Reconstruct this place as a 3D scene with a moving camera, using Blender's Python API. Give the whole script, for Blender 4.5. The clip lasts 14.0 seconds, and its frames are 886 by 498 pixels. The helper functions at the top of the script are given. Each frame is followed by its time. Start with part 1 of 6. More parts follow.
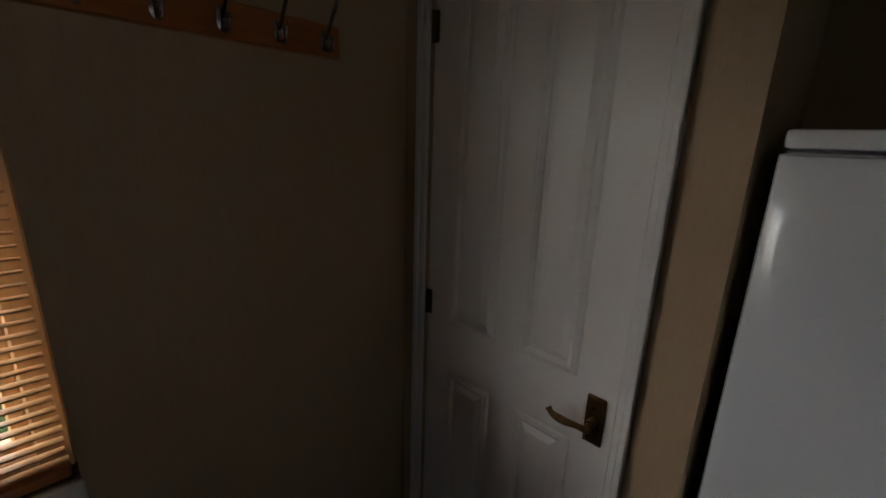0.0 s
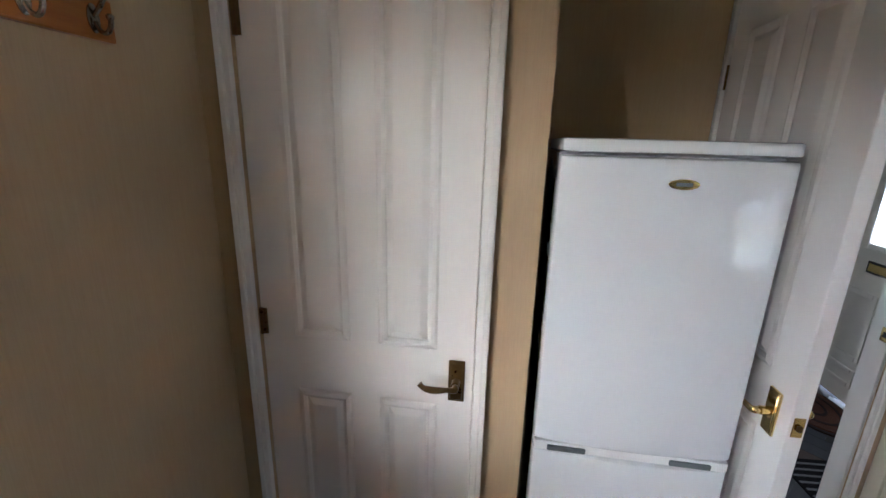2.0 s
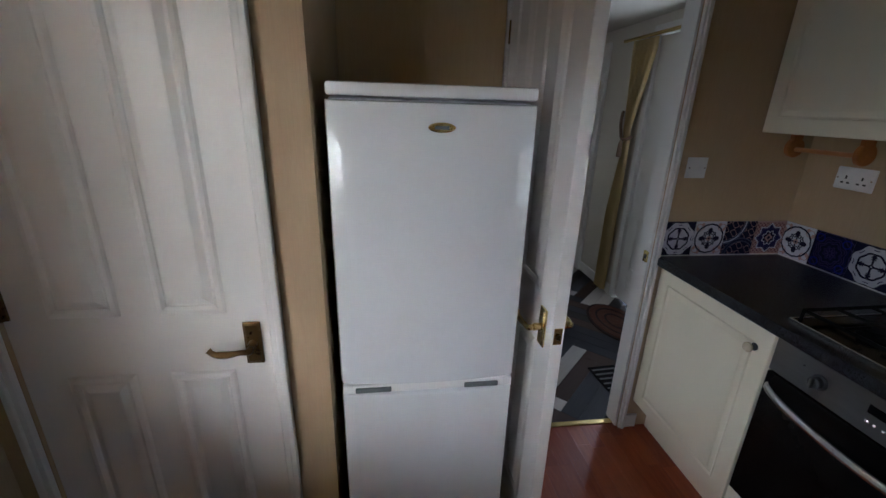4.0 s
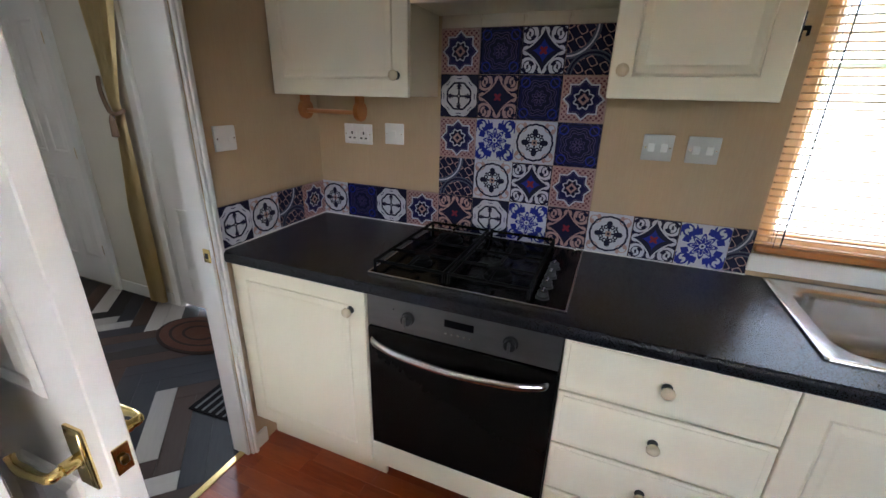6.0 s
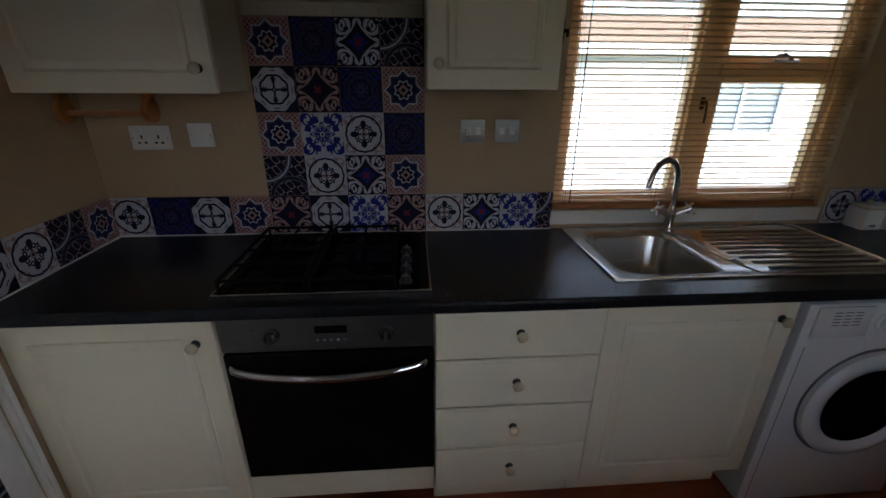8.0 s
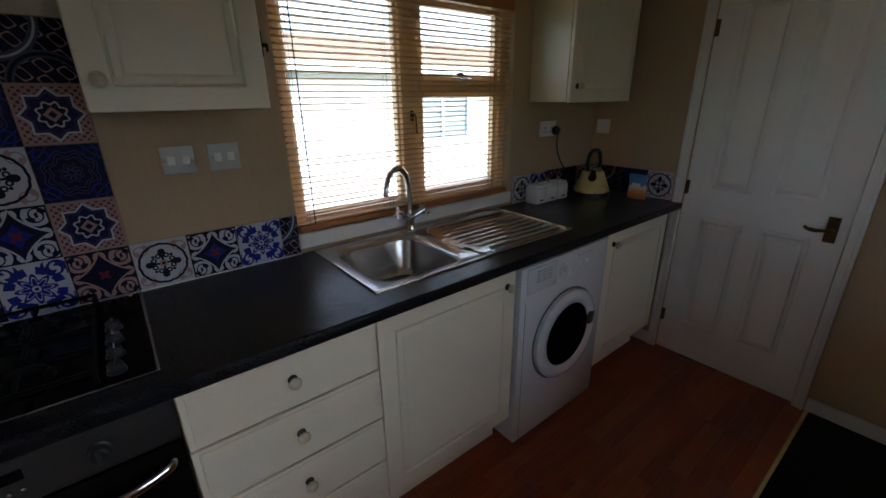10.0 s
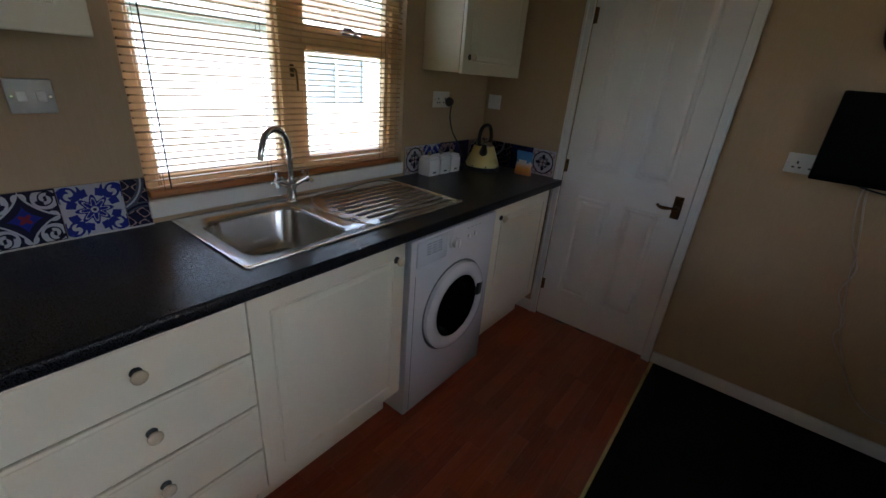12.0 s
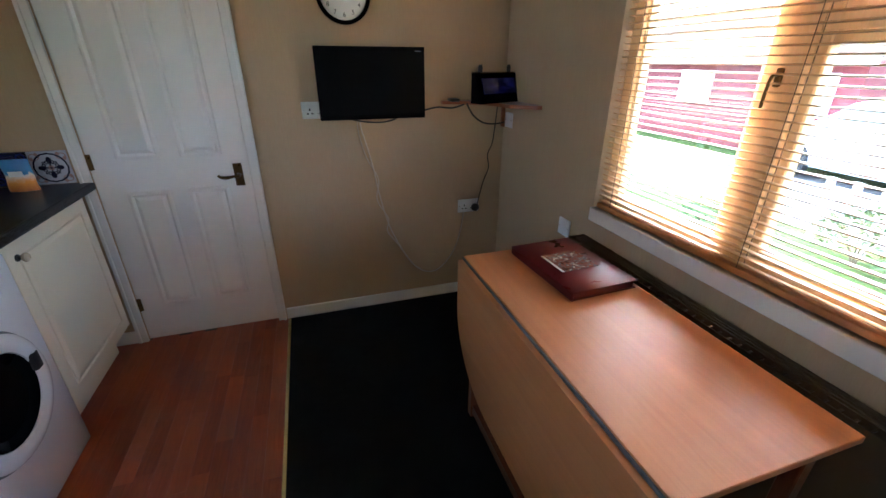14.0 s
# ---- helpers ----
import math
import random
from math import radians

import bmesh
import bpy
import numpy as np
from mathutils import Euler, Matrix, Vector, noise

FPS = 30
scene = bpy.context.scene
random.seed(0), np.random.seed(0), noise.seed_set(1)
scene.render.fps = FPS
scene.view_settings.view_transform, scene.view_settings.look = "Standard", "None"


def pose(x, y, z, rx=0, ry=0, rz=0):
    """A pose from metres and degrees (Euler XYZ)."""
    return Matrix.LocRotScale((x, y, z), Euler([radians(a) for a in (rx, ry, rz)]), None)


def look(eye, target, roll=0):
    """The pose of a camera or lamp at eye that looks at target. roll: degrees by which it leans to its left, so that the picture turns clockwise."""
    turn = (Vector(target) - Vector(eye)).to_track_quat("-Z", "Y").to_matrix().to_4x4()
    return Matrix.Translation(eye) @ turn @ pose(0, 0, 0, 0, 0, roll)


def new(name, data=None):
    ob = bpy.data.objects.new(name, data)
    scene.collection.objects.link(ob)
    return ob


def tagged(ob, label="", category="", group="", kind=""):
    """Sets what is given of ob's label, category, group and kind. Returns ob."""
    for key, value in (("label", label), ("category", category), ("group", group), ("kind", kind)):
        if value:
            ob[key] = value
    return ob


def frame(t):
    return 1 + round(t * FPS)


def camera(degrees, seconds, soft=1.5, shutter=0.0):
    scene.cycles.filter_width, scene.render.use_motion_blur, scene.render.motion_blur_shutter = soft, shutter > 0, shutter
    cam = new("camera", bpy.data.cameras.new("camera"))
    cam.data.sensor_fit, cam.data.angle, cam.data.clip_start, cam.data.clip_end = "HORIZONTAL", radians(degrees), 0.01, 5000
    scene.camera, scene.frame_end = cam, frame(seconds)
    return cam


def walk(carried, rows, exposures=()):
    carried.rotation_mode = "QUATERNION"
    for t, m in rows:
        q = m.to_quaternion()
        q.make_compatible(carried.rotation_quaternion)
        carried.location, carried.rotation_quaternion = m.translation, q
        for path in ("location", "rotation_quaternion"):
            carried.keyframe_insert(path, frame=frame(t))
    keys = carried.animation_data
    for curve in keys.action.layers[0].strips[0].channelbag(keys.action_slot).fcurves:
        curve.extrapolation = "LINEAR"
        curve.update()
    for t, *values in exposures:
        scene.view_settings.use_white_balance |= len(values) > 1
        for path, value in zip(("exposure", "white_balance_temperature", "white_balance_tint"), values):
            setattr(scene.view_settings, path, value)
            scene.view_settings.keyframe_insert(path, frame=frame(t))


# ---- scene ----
cam = camera(94.4, 14.0)
PATH = [
    (0, (0.074, 0.031, 1.501), (-1.264, 1.426, 0.988), 2.0),
    (0.5, (-0.02, 0.042, 1.515), (-1.161, 1.608, 1.018), 2.6),
    (1, (-0.08, -0.032, 1.551), (-0.901, 1.723, 1.055), 1.2),
    (1.5, (-0.141, -0.086, 1.551), (-0.755, 1.756, 1.068), 1.6),
    (2, (-0.116, -0.105, 1.524), (-0.402, 1.805, 1.006), 1.5),
    (2.2, (-0.087, -0.112, 1.513), (-0.198, 1.806, 0.958), 1.2),
    (4.3, (0.15, -0.113, 1.479), (0.579, 1.716, 0.793), 2.1),
    (4.5, (0.163, -0.072, 1.469), (0.818, 1.677, 0.753), 2.2),
    (5, (0.187, 0.026, 1.464), (1.355, 1.441, 0.668), -0.0),
    (5.5, (0.279, 0.11, 1.45), (1.676, 1.345, 0.728), -0.9),
    (6, (0.318, 0.188, 1.44), (2.055, 0.888, 0.736), 1.5),
    (6.5, (0.269, 0.288, 1.47), (2.098, 0.564, 0.707), -0.6),
    (7, (0.228, 0.334, 1.495), (2.099, 0.493, 0.805), 0.0),
    (7.5, (0.217, 0.35, 1.497), (2.093, 0.455, 0.811), 0.3),
    (8, (0.287, 0.283, 1.457), (2.138, 0.147, 0.711), 0.3),
    (8.5, (0.346, 0.229, 1.456), (2.18, -0.085, 0.723), 0.2),
    (9, (0.356, 0.22, 1.459), (2.027, -0.587, 0.713), -1.2),
    (9.2, (0.349, 0.223, 1.466), (1.961, -0.705, 0.73), -1.6),
    (11.3, (0.349, 0.203, 1.45), (1.671, -1.123, 0.751), 3.4),
    (11.5, (0.386, 0.214, 1.45), (1.666, -1.145, 0.732), 4.4),
    (12, (0.363, 0.153, 1.434), (1.456, -1.325, 0.644), 5.0),
    (12.5, (0.328, 0.055, 1.441), (1.215, -1.565, 0.674), 5.3),
    (13, (0.315, 0.043, 1.436), (0.482, -1.794, 0.664), 1.3),
    (13.5, (0.309, 0.097, 1.443), (0.01, -1.718, 0.659), -0.1),
    (14, (0.269, 0.119, 1.426), (-0.285, -1.614, 0.596), 0.2),
]
EXPOSURES = [
    (0.0, 1.75, 5750, 12), (0.5, 3.15, 5800, 12), (1.0, 4.15, 5600, 12), (1.5, 4.3, 5450, 12), (2.0, 4.2, 5350, 12),
    (2.2, 4.15, 5350, 12), (4.5, 3.55, 5300, 12), (5.0, 4.25, 5350, 12), (5.5, 4.6, 5450, 12), (6.0, 4.9, 5650, 12),
    (6.5, 4.9, 5550, 12), (7.0, 3.99, 5600, 12), (7.5, 3.23, 5600, 12), (8.0, 2.93, 5550, 12), (8.5, 2.6, 5550, 12),
    (9.0, 2.95, 5450, 12), (11.5, 3.33, 5450, 12), (12.5, 3.72, 5450, 12), (13.0, 4.17, 5100, 12), (13.5, 5.07, 5250, 12),
    (14.0, 4.89, 5200, 12),
]
walk(cam, [(t, look(eye, target, roll)) for t, eye, target, roll in PATH], EXPOSURES)

# ---- world and light ----
world = bpy.data.worlds.new("overcast_sky")
scene.world = world
world.use_nodes = True
wt = world.node_tree
sky = wt.nodes.new("ShaderNodeTexSky")
sky.sky_type, sky.sun_disc = "NISHITA", False
sky.sun_elevation, sky.sun_rotation = radians(29), radians(207)
sky.air_density, sky.dust_density, sky.ozone_density = 1.0, 4.0, 1.0
pale = wt.nodes.new("ShaderNodeHueSaturation")
pale.inputs["Saturation"].default_value = 0.6
wt.links.new(sky.outputs[0], pale.inputs["Color"])
wt.links.new(pale.outputs[0], wt.nodes["Background"].inputs["Color"])
wt.nodes["Background"].inputs["Strength"].default_value = 0.15
sun = new("sun", bpy.data.lights.new("sun", "SUN"))
sun.data.energy, sun.data.angle, sun.data.color = 1.2, radians(110), (1.0, 0.99, 0.97)
sun.matrix_world = look((0, 0, 0), (0.26, 0.66, -0.70))

# ---- materials ----
class Ex:
    """A value in a node tree, with arithmetic."""
    def __init__(self, tree, v):
        self.t, self.v = tree, v

    def op(self, kind, *others):
        n = self.t.nodes.new("ShaderNodeMath")
        n.operation = kind
        for i, o in enumerate((self, *others)):
            o = o.v if isinstance(o, Ex) else o
            if isinstance(o, (int, float)):
                n.inputs[i].default_value = o
            else:
                self.t.links.new(o, n.inputs[i])
        return Ex(self.t, n.outputs[0])

    def __add__(self, o): return self.op("ADD", o)
    def __sub__(self, o): return self.op("SUBTRACT", o)
    def __mul__(self, o): return self.op("MULTIPLY", o)
    def __truediv__(self, o): return self.op("DIVIDE", o)
    def lt(self, o): return self.op("LESS_THAN", o)
    def gt(self, o): return self.op("GREATER_THAN", o)
    def abs(self): return self.op("ABSOLUTE")
    def cos(self): return self.op("COSINE")
    def sin(self): return self.op("SINE")
    def min(self, o): return self.op("MINIMUM", o)
    def max(self, o): return self.op("MAXIMUM", o)
    def near(self, o, d): return (self - o).abs().lt(d)


def mixed(tree, fac, a, b):
    n = tree.nodes.new("ShaderNodeMix")
    n.data_type = "RGBA"
    for sock, v in ((n.inputs[0], fac), (n.inputs[6], a), (n.inputs[7], b)):
        v = v.v if isinstance(v, Ex) else v
        if isinstance(v, (int, float)):
            sock.default_value = v
        elif isinstance(v, tuple):
            sock.default_value = (*v, 1)
        else:
            tree.links.new(v, sock)
    return n.outputs[2]


def mapped(tree, scale, what="Object", turn=(0, 0, 0)):
    tc = tree.nodes.new("ShaderNodeTexCoord")
    mp = tree.nodes.new("ShaderNodeMapping")
    tree.links.new(tc.outputs[what], mp.inputs[0])
    mp.inputs["Scale"].default_value = scale
    mp.inputs["Rotation"].default_value = turn
    return mp.outputs[0]


def noise_of(tree, vec, scale, detail=4.0, rough=0.55, distort=0.0):
    n = tree.nodes.new("ShaderNodeTexNoise")
    n.inputs["Scale"].default_value, n.inputs["Detail"].default_value = scale, detail
    n.inputs["Roughness"].default_value, n.inputs["Distortion"].default_value = rough, distort
    if vec is not None:
        tree.links.new(vec, n.inputs["Vector"])
    return n.outputs[0]


def ramp(tree, fac, *stops):
    n = tree.nodes.new("ShaderNodeValToRGB")
    while len(n.color_ramp.elements) < len(stops):
        n.color_ramp.elements.new(0.5)
    for e, (p, c) in zip(n.color_ramp.elements, stops):
        e.position, e.color = p, (*c, 1) if isinstance(c, tuple) else (c, c, c, 1)
    tree.links.new(fac.v if isinstance(fac, Ex) else fac, n.inputs[0])
    return n.outputs[0]


def material(name, rough=0.5, metal=0.0, colour=(0.5, 0.5, 0.5), coat=0.0, spec=0.5):
    m = bpy.data.materials.new(name)
    m.use_nodes = True
    b = m.node_tree.nodes["Principled BSDF"]
    b.inputs["Base Color"].default_value = (*colour, 1)
    b.inputs["Roughness"].default_value, b.inputs["Metallic"].default_value = rough, metal
    b.inputs["Coat Weight"].default_value = coat
    b.inputs["Specular IOR Level"].default_value = spec
    return m, m.node_tree, b


def bump(tree, b, height, strength=0.2, dist=0.002):
    n = tree.nodes.new("ShaderNodeBump")
    n.inputs["Strength"].default_value, n.inputs["Distance"].default_value = strength, dist
    tree.links.new(height.v if isinstance(height, Ex) else height, n.inputs["Height"])
    tree.links.new(n.outputs[0], b.inputs["Normal"])


def varied(name, c0, c1, rough=0.5, scale=6.0, stretch=(1, 1, 1), metal=0.0, fine=60.0, relief=0.1, coat=0.0, dist=0.001, spec=0.5):
    """A surface whose colour wanders between two tones, with a fine grain."""
    m, t, b = material(name, rough, metal, c0, coat, spec)
    v = mapped(t, stretch)
    big, small = noise_of(t, v, scale), noise_of(t, v, fine, 3)
    t.links.new(mixed(t, Ex(t, big) * 0.7 + Ex(t, small) * 0.3, c0, c1), b.inputs["Base Color"])
    r = Ex(t, noise_of(t, v, scale * 2.3)) * 0.25 + (rough - 0.12)
    t.links.new(r.v, b.inputs["Roughness"])
    if relief:
        bump(t, b, small, relief, dist)
    return m


def wallpaper(name, c0, c1):
    """Ribbed vinyl paper: irregular fine upright threads."""
    m, t, b = material(name, 0.62, 0, c0)
    threads = noise_of(t, mapped(t, (1, 1, 0.03)), 330, 2, 0.6)
    broken = noise_of(t, mapped(t, (1, 1, 0.3)), 120, 3)
    blot = noise_of(t, mapped(t, (1, 1, 1)), 1.7, 4)
    f = Ex(t, threads) * 0.34 + Ex(t, broken) * 0.16 + Ex(t, blot) * 0.5
    t.links.new(ramp(t, f, (0.3, c0), (0.75, c1)), b.inputs["Base Color"])
    bump(t, b, Ex(t, threads) + Ex(t, broken) * 0.6, 0.3, 0.001)
    return m


def wood(name, c0, c1, axis=(1, 1, 1), rough=0.4, scale=9.0, random_tone=0.0, coat=0.0, relief=0.06):
    m, t, b = material(name, rough, 0, c0, coat)
    info = t.nodes.new("ShaderNodeObjectInfo")
    v = mapped(t, axis)
    add = t.nodes.new("ShaderNodeVectorMath")
    add.operation = "ADD"
    t.links.new(v, add.inputs[0])
    t.links.new((Ex(t, info.outputs["Random"]) * 37.0).v, add.inputs[1])
    big = noise_of(t, add.outputs[0], scale, 5, 0.6, 1.2)
    fine = noise_of(t, add.outputs[0], scale * 7, 3, 0.6)
    f = Ex(t, big) * 0.65 + Ex(t, fine) * 0.35 + (Ex(t, info.outputs["Random"]) - 0.5) * random_tone
    t.links.new(ramp(t, f, (0.28, c0), (0.72, c1)), b.inputs["Base Color"])
    t.links.new((Ex(t, fine) * 0.2 + (rough - 0.1)).v, b.inputs["Roughness"])
    bump(t, b, fine, relief, 0.001)
    return m


M_WALL = wallpaper("cream_ribbed_wallpaper", (0.435, 0.308, 0.18), (0.525, 0.392, 0.243))
M_HALLWALL = wallpaper("hall_wallpaper", (0.64, 0.59, 0.50), (0.72, 0.68, 0.61))
M_CEIL = varied("cream_ceiling_board", (0.46, 0.42, 0.35), (0.52, 0.48, 0.41), 0.7)
M_DOOR = varied("white_satin_door_paint", (0.80, 0.77, 0.745), (0.85, 0.825, 0.80), 0.34, 3.0, (1, 1, 0.25), fine=120, relief=0.09, dist=0.0006)
M_TRIM = varied("white_gloss_trim", (0.74, 0.73, 0.70), (0.80, 0.79, 0.77), 0.34, 4.0, relief=0.04)
M_CREAM = varied("cream_foil_cabinet", (0.775, 0.715, 0.55), (0.825, 0.765, 0.61), 0.38, 2.5, (1, 1, 0.3), fine=90, relief=0.05)
M_CARCASS = varied("cream_carcass_board", (0.70, 0.62, 0.42), (0.75, 0.68, 0.50), 0.45, 3.0, relief=0.03)
M_KNOB = varied("ivory_ceramic_knob", (0.60, 0.50, 0.33), (0.68, 0.59, 0.42), 0.25, 20, relief=0)
M_BRASS = varied("antique_brass", (0.10, 0.058, 0.022), (0.20, 0.125, 0.05), 0.30, 18, metal=1.0, relief=0.05)
M_BRASSPALE = varied("polished_brass", (0.72, 0.55, 0.22), (0.80, 0.64, 0.30), 0.22, 18, metal=1.0, relief=0.03)
M_CHROME = varied("polished_chrome", (0.72, 0.72, 0.73), (0.82, 0.82, 0.83), 0.16, 9, metal=1.0, relief=0)
# Chrome for the coat hooks, its colour darkened for the dark reflections in it.
M_HOOK = varied("darkened_chrome", (0.30, 0.29, 0.28), (0.42, 0.41, 0.40), 0.22, 9, metal=1.0, relief=0)
M_WHITE = varied("white_plastic", (0.76, 0.76, 0.75), (0.80, 0.80, 0.79), 0.35, 5, relief=0.02)
M_FRIDGE = varied("white_enamel", (0.72, 0.735, 0.755), (0.76, 0.775, 0.795), 0.2, 2, relief=0.0, coat=0.8)
M_GREYSEAL = varied("grey_rubber_seal", (0.10, 0.11, 0.12), (0.15, 0.16, 0.17), 0.6, 10)
M_BLACK = varied("black_plastic", (0.012, 0.012, 0.013), (0.02, 0.02, 0.021), 0.4, 12, relief=0.05)
M_BLACKGLOSS = varied("black_gloss_plastic", (0.003, 0.003, 0.0035), (0.005, 0.005, 0.006), 0.2, 4, relief=0, spec=0.04)
M_GLASSBLACK = varied("black_oven_glass", (0.004, 0.0035, 0.003), (0.006, 0.005, 0.0045), 0.16, 3, relief=0, coat=0.0, spec=0.10)
M_IRON = varied("black_cast_iron", (0.003, 0.003, 0.003), (0.007, 0.007, 0.007), 0.6, 40, relief=0.3, spec=0.08)
M_CARPET = varied("black_carpet", (0.006, 0.006, 0.007), (0.016, 0.016, 0.018), 0.95, 9, fine=420, relief=1.0, dist=0.004, spec=0.1)
M_PINE = wood("orange_pine", (0.31, 0.09, 0.015), (0.47, 0.175, 0.036), (3, 0.5, 3), 0.35, 5, coat=0.2)
M_SHELF = wood("red_brown_wood", (0.20, 0.056, 0.018), (0.33, 0.105, 0.036), (0.7, 0.7, 4), 0.35, 6)
M_FRAME = wood("oak_effect_window_frame", (0.68, 0.44, 0.21), (0.81, 0.58, 0.33), (3, 3, 0.5), 0.4, 6)
M_SLAT = wood("honey_blind_slat", (0.50, 0.29, 0.12), (0.64, 0.41, 0.19), (4, 0.4, 4), 0.4, 6, 0.15)
M_RAIL = wood("blind_rail_wood", (0.34, 0.12, 0.03), (0.48, 0.20, 0.06), (4, 0.4, 4), 0.35, 6, coat=0.2)
M_TABLELEG = wood("dark_red_brown_wood", (0.13, 0.032, 0.011), (0.22, 0.062, 0.022), (4, 4, 0.5), 0.4, 6)
M_TABLE = wood("beech_effect_laminate", (0.45, 0.185, 0.066), (0.55, 0.25, 0.098), (9, 0.5, 9), 0.36, 4)
M_LAMINATE = wood("red_brown_laminate_plank", (0.24, 0.038, 0.010), (0.40, 0.088, 0.024), (7, 0.6, 7), 0.32, 5, 0.34, coat=0.15)
M_CORD = varied("white_cord", (0.50, 0.43, 0.34), (0.57, 0.50, 0.41), 0.6, 20)
M_DARKCORD = varied("dark_cord", (0.02, 0.02, 0.02), (0.04, 0.035, 0.03), 0.6, 20)
M_TAN = varied("brown_heater_paint", (0.11, 0.07, 0.038), (0.15, 0.10, 0.058), 0.5, 7)


def steel(name, axis=(1, 30, 30), rough=0.3, c0=(0.58, 0.57, 0.55), c1=(0.68, 0.67, 0.65)):
    m, t, b = material(name, rough, 1.0, (0.6, 0.59, 0.57))
    brush = noise_of(t, mapped(t, axis), 30, 3)
    blot = noise_of(t, None, 5, 4)
    t.links.new(mixed(t, blot, c0, c1), b.inputs["Base Color"])
    t.links.new((Ex(t, brush) * 0.18 + Ex(t, blot) * 0.12 + (rough - 0.14)).v, b.inputs["Roughness"])
    bump(t, b, brush, 0.04, 0.0005)
    return m


M_STEEL = steel("brushed_steel", rough=0.22)
M_PLATE = varied("satin_steel_plate", (0.50, 0.50, 0.49), (0.58, 0.58, 0.57), 0.55, 8, metal=0.4, relief=0.02)
M_OVENSTEEL = steel("oven_fascia_steel", (30, 1, 30), 0.36, (0.17, 0.165, 0.16), (0.25, 0.245, 0.24))


def worktop_material():
    m, t, b = material("dark_slate_worktop", 0.3, 0, (0.02, 0.022, 0.03), spec=0.5)
    v = mapped(t, (1, 1, 1))
    speck, cloud = noise_of(t, v, 380, 2, 0.7), noise_of(t, v, 14, 5)
    f = Ex(t, speck) * 0.75 + Ex(t, cloud) * 0.25
    t.links.new(ramp(t, f, (0.40, (0.003, 0.0033, 0.005)), (0.58, (0.006, 0.007, 0.011)), (0.72, (0.026, 0.030, 0.048))), b.inputs["Base Color"])
    t.links.new((Ex(t, speck) * 0.16 + 0.20).v, b.inputs["Roughness"])
    bump(t, b, speck, 0.05, 0.0004)
    return m


M_WORKTOP = worktop_material()


def glass(name, tint=(1, 1, 1), rough=0.0):
    """A thin pane: clear, with a reflection that grows at the edge."""
    m, t, b = material(name)
    t.nodes.remove(b)
    tr, gl, mx, fr = (t.nodes.new("ShaderNode" + k) for k in ("BsdfTransparent", "BsdfGlossy", "MixShader", "LayerWeight"))
    fr.inputs[0].default_value = 0.25
    gloss = Ex(t, fr.outputs["Facing"]) * 0.45 + 0.03
    tr.inputs[0].default_value = (*tint, 1)
    gl.inputs["Roughness"].default_value = rough
    t.links.new(gloss.v, mx.inputs[0])
    t.links.new(tr.outputs[0], mx.inputs[1])
    t.links.new(gl.outputs[0], mx.inputs[2])
    t.links.new(mx.outputs[0], t.nodes["Material Output"].inputs[0])
    return m


M_GLASS = glass("clear_window_glass", (0.96, 0.98, 0.97))

NAVY, WHITE, PEACH, BLUE, INK = (0.008, 0.010, 0.075), (0.55, 0.55, 0.61), (0.42, 0.27, 0.24), (0.012, 0.022, 0.25), (0.006, 0.0065, 0.030)
RED, LILAC, SLATE = (0.20, 0.015, 0.03), (0.07, 0.05, 0.13), (0.08, 0.09, 0.13)


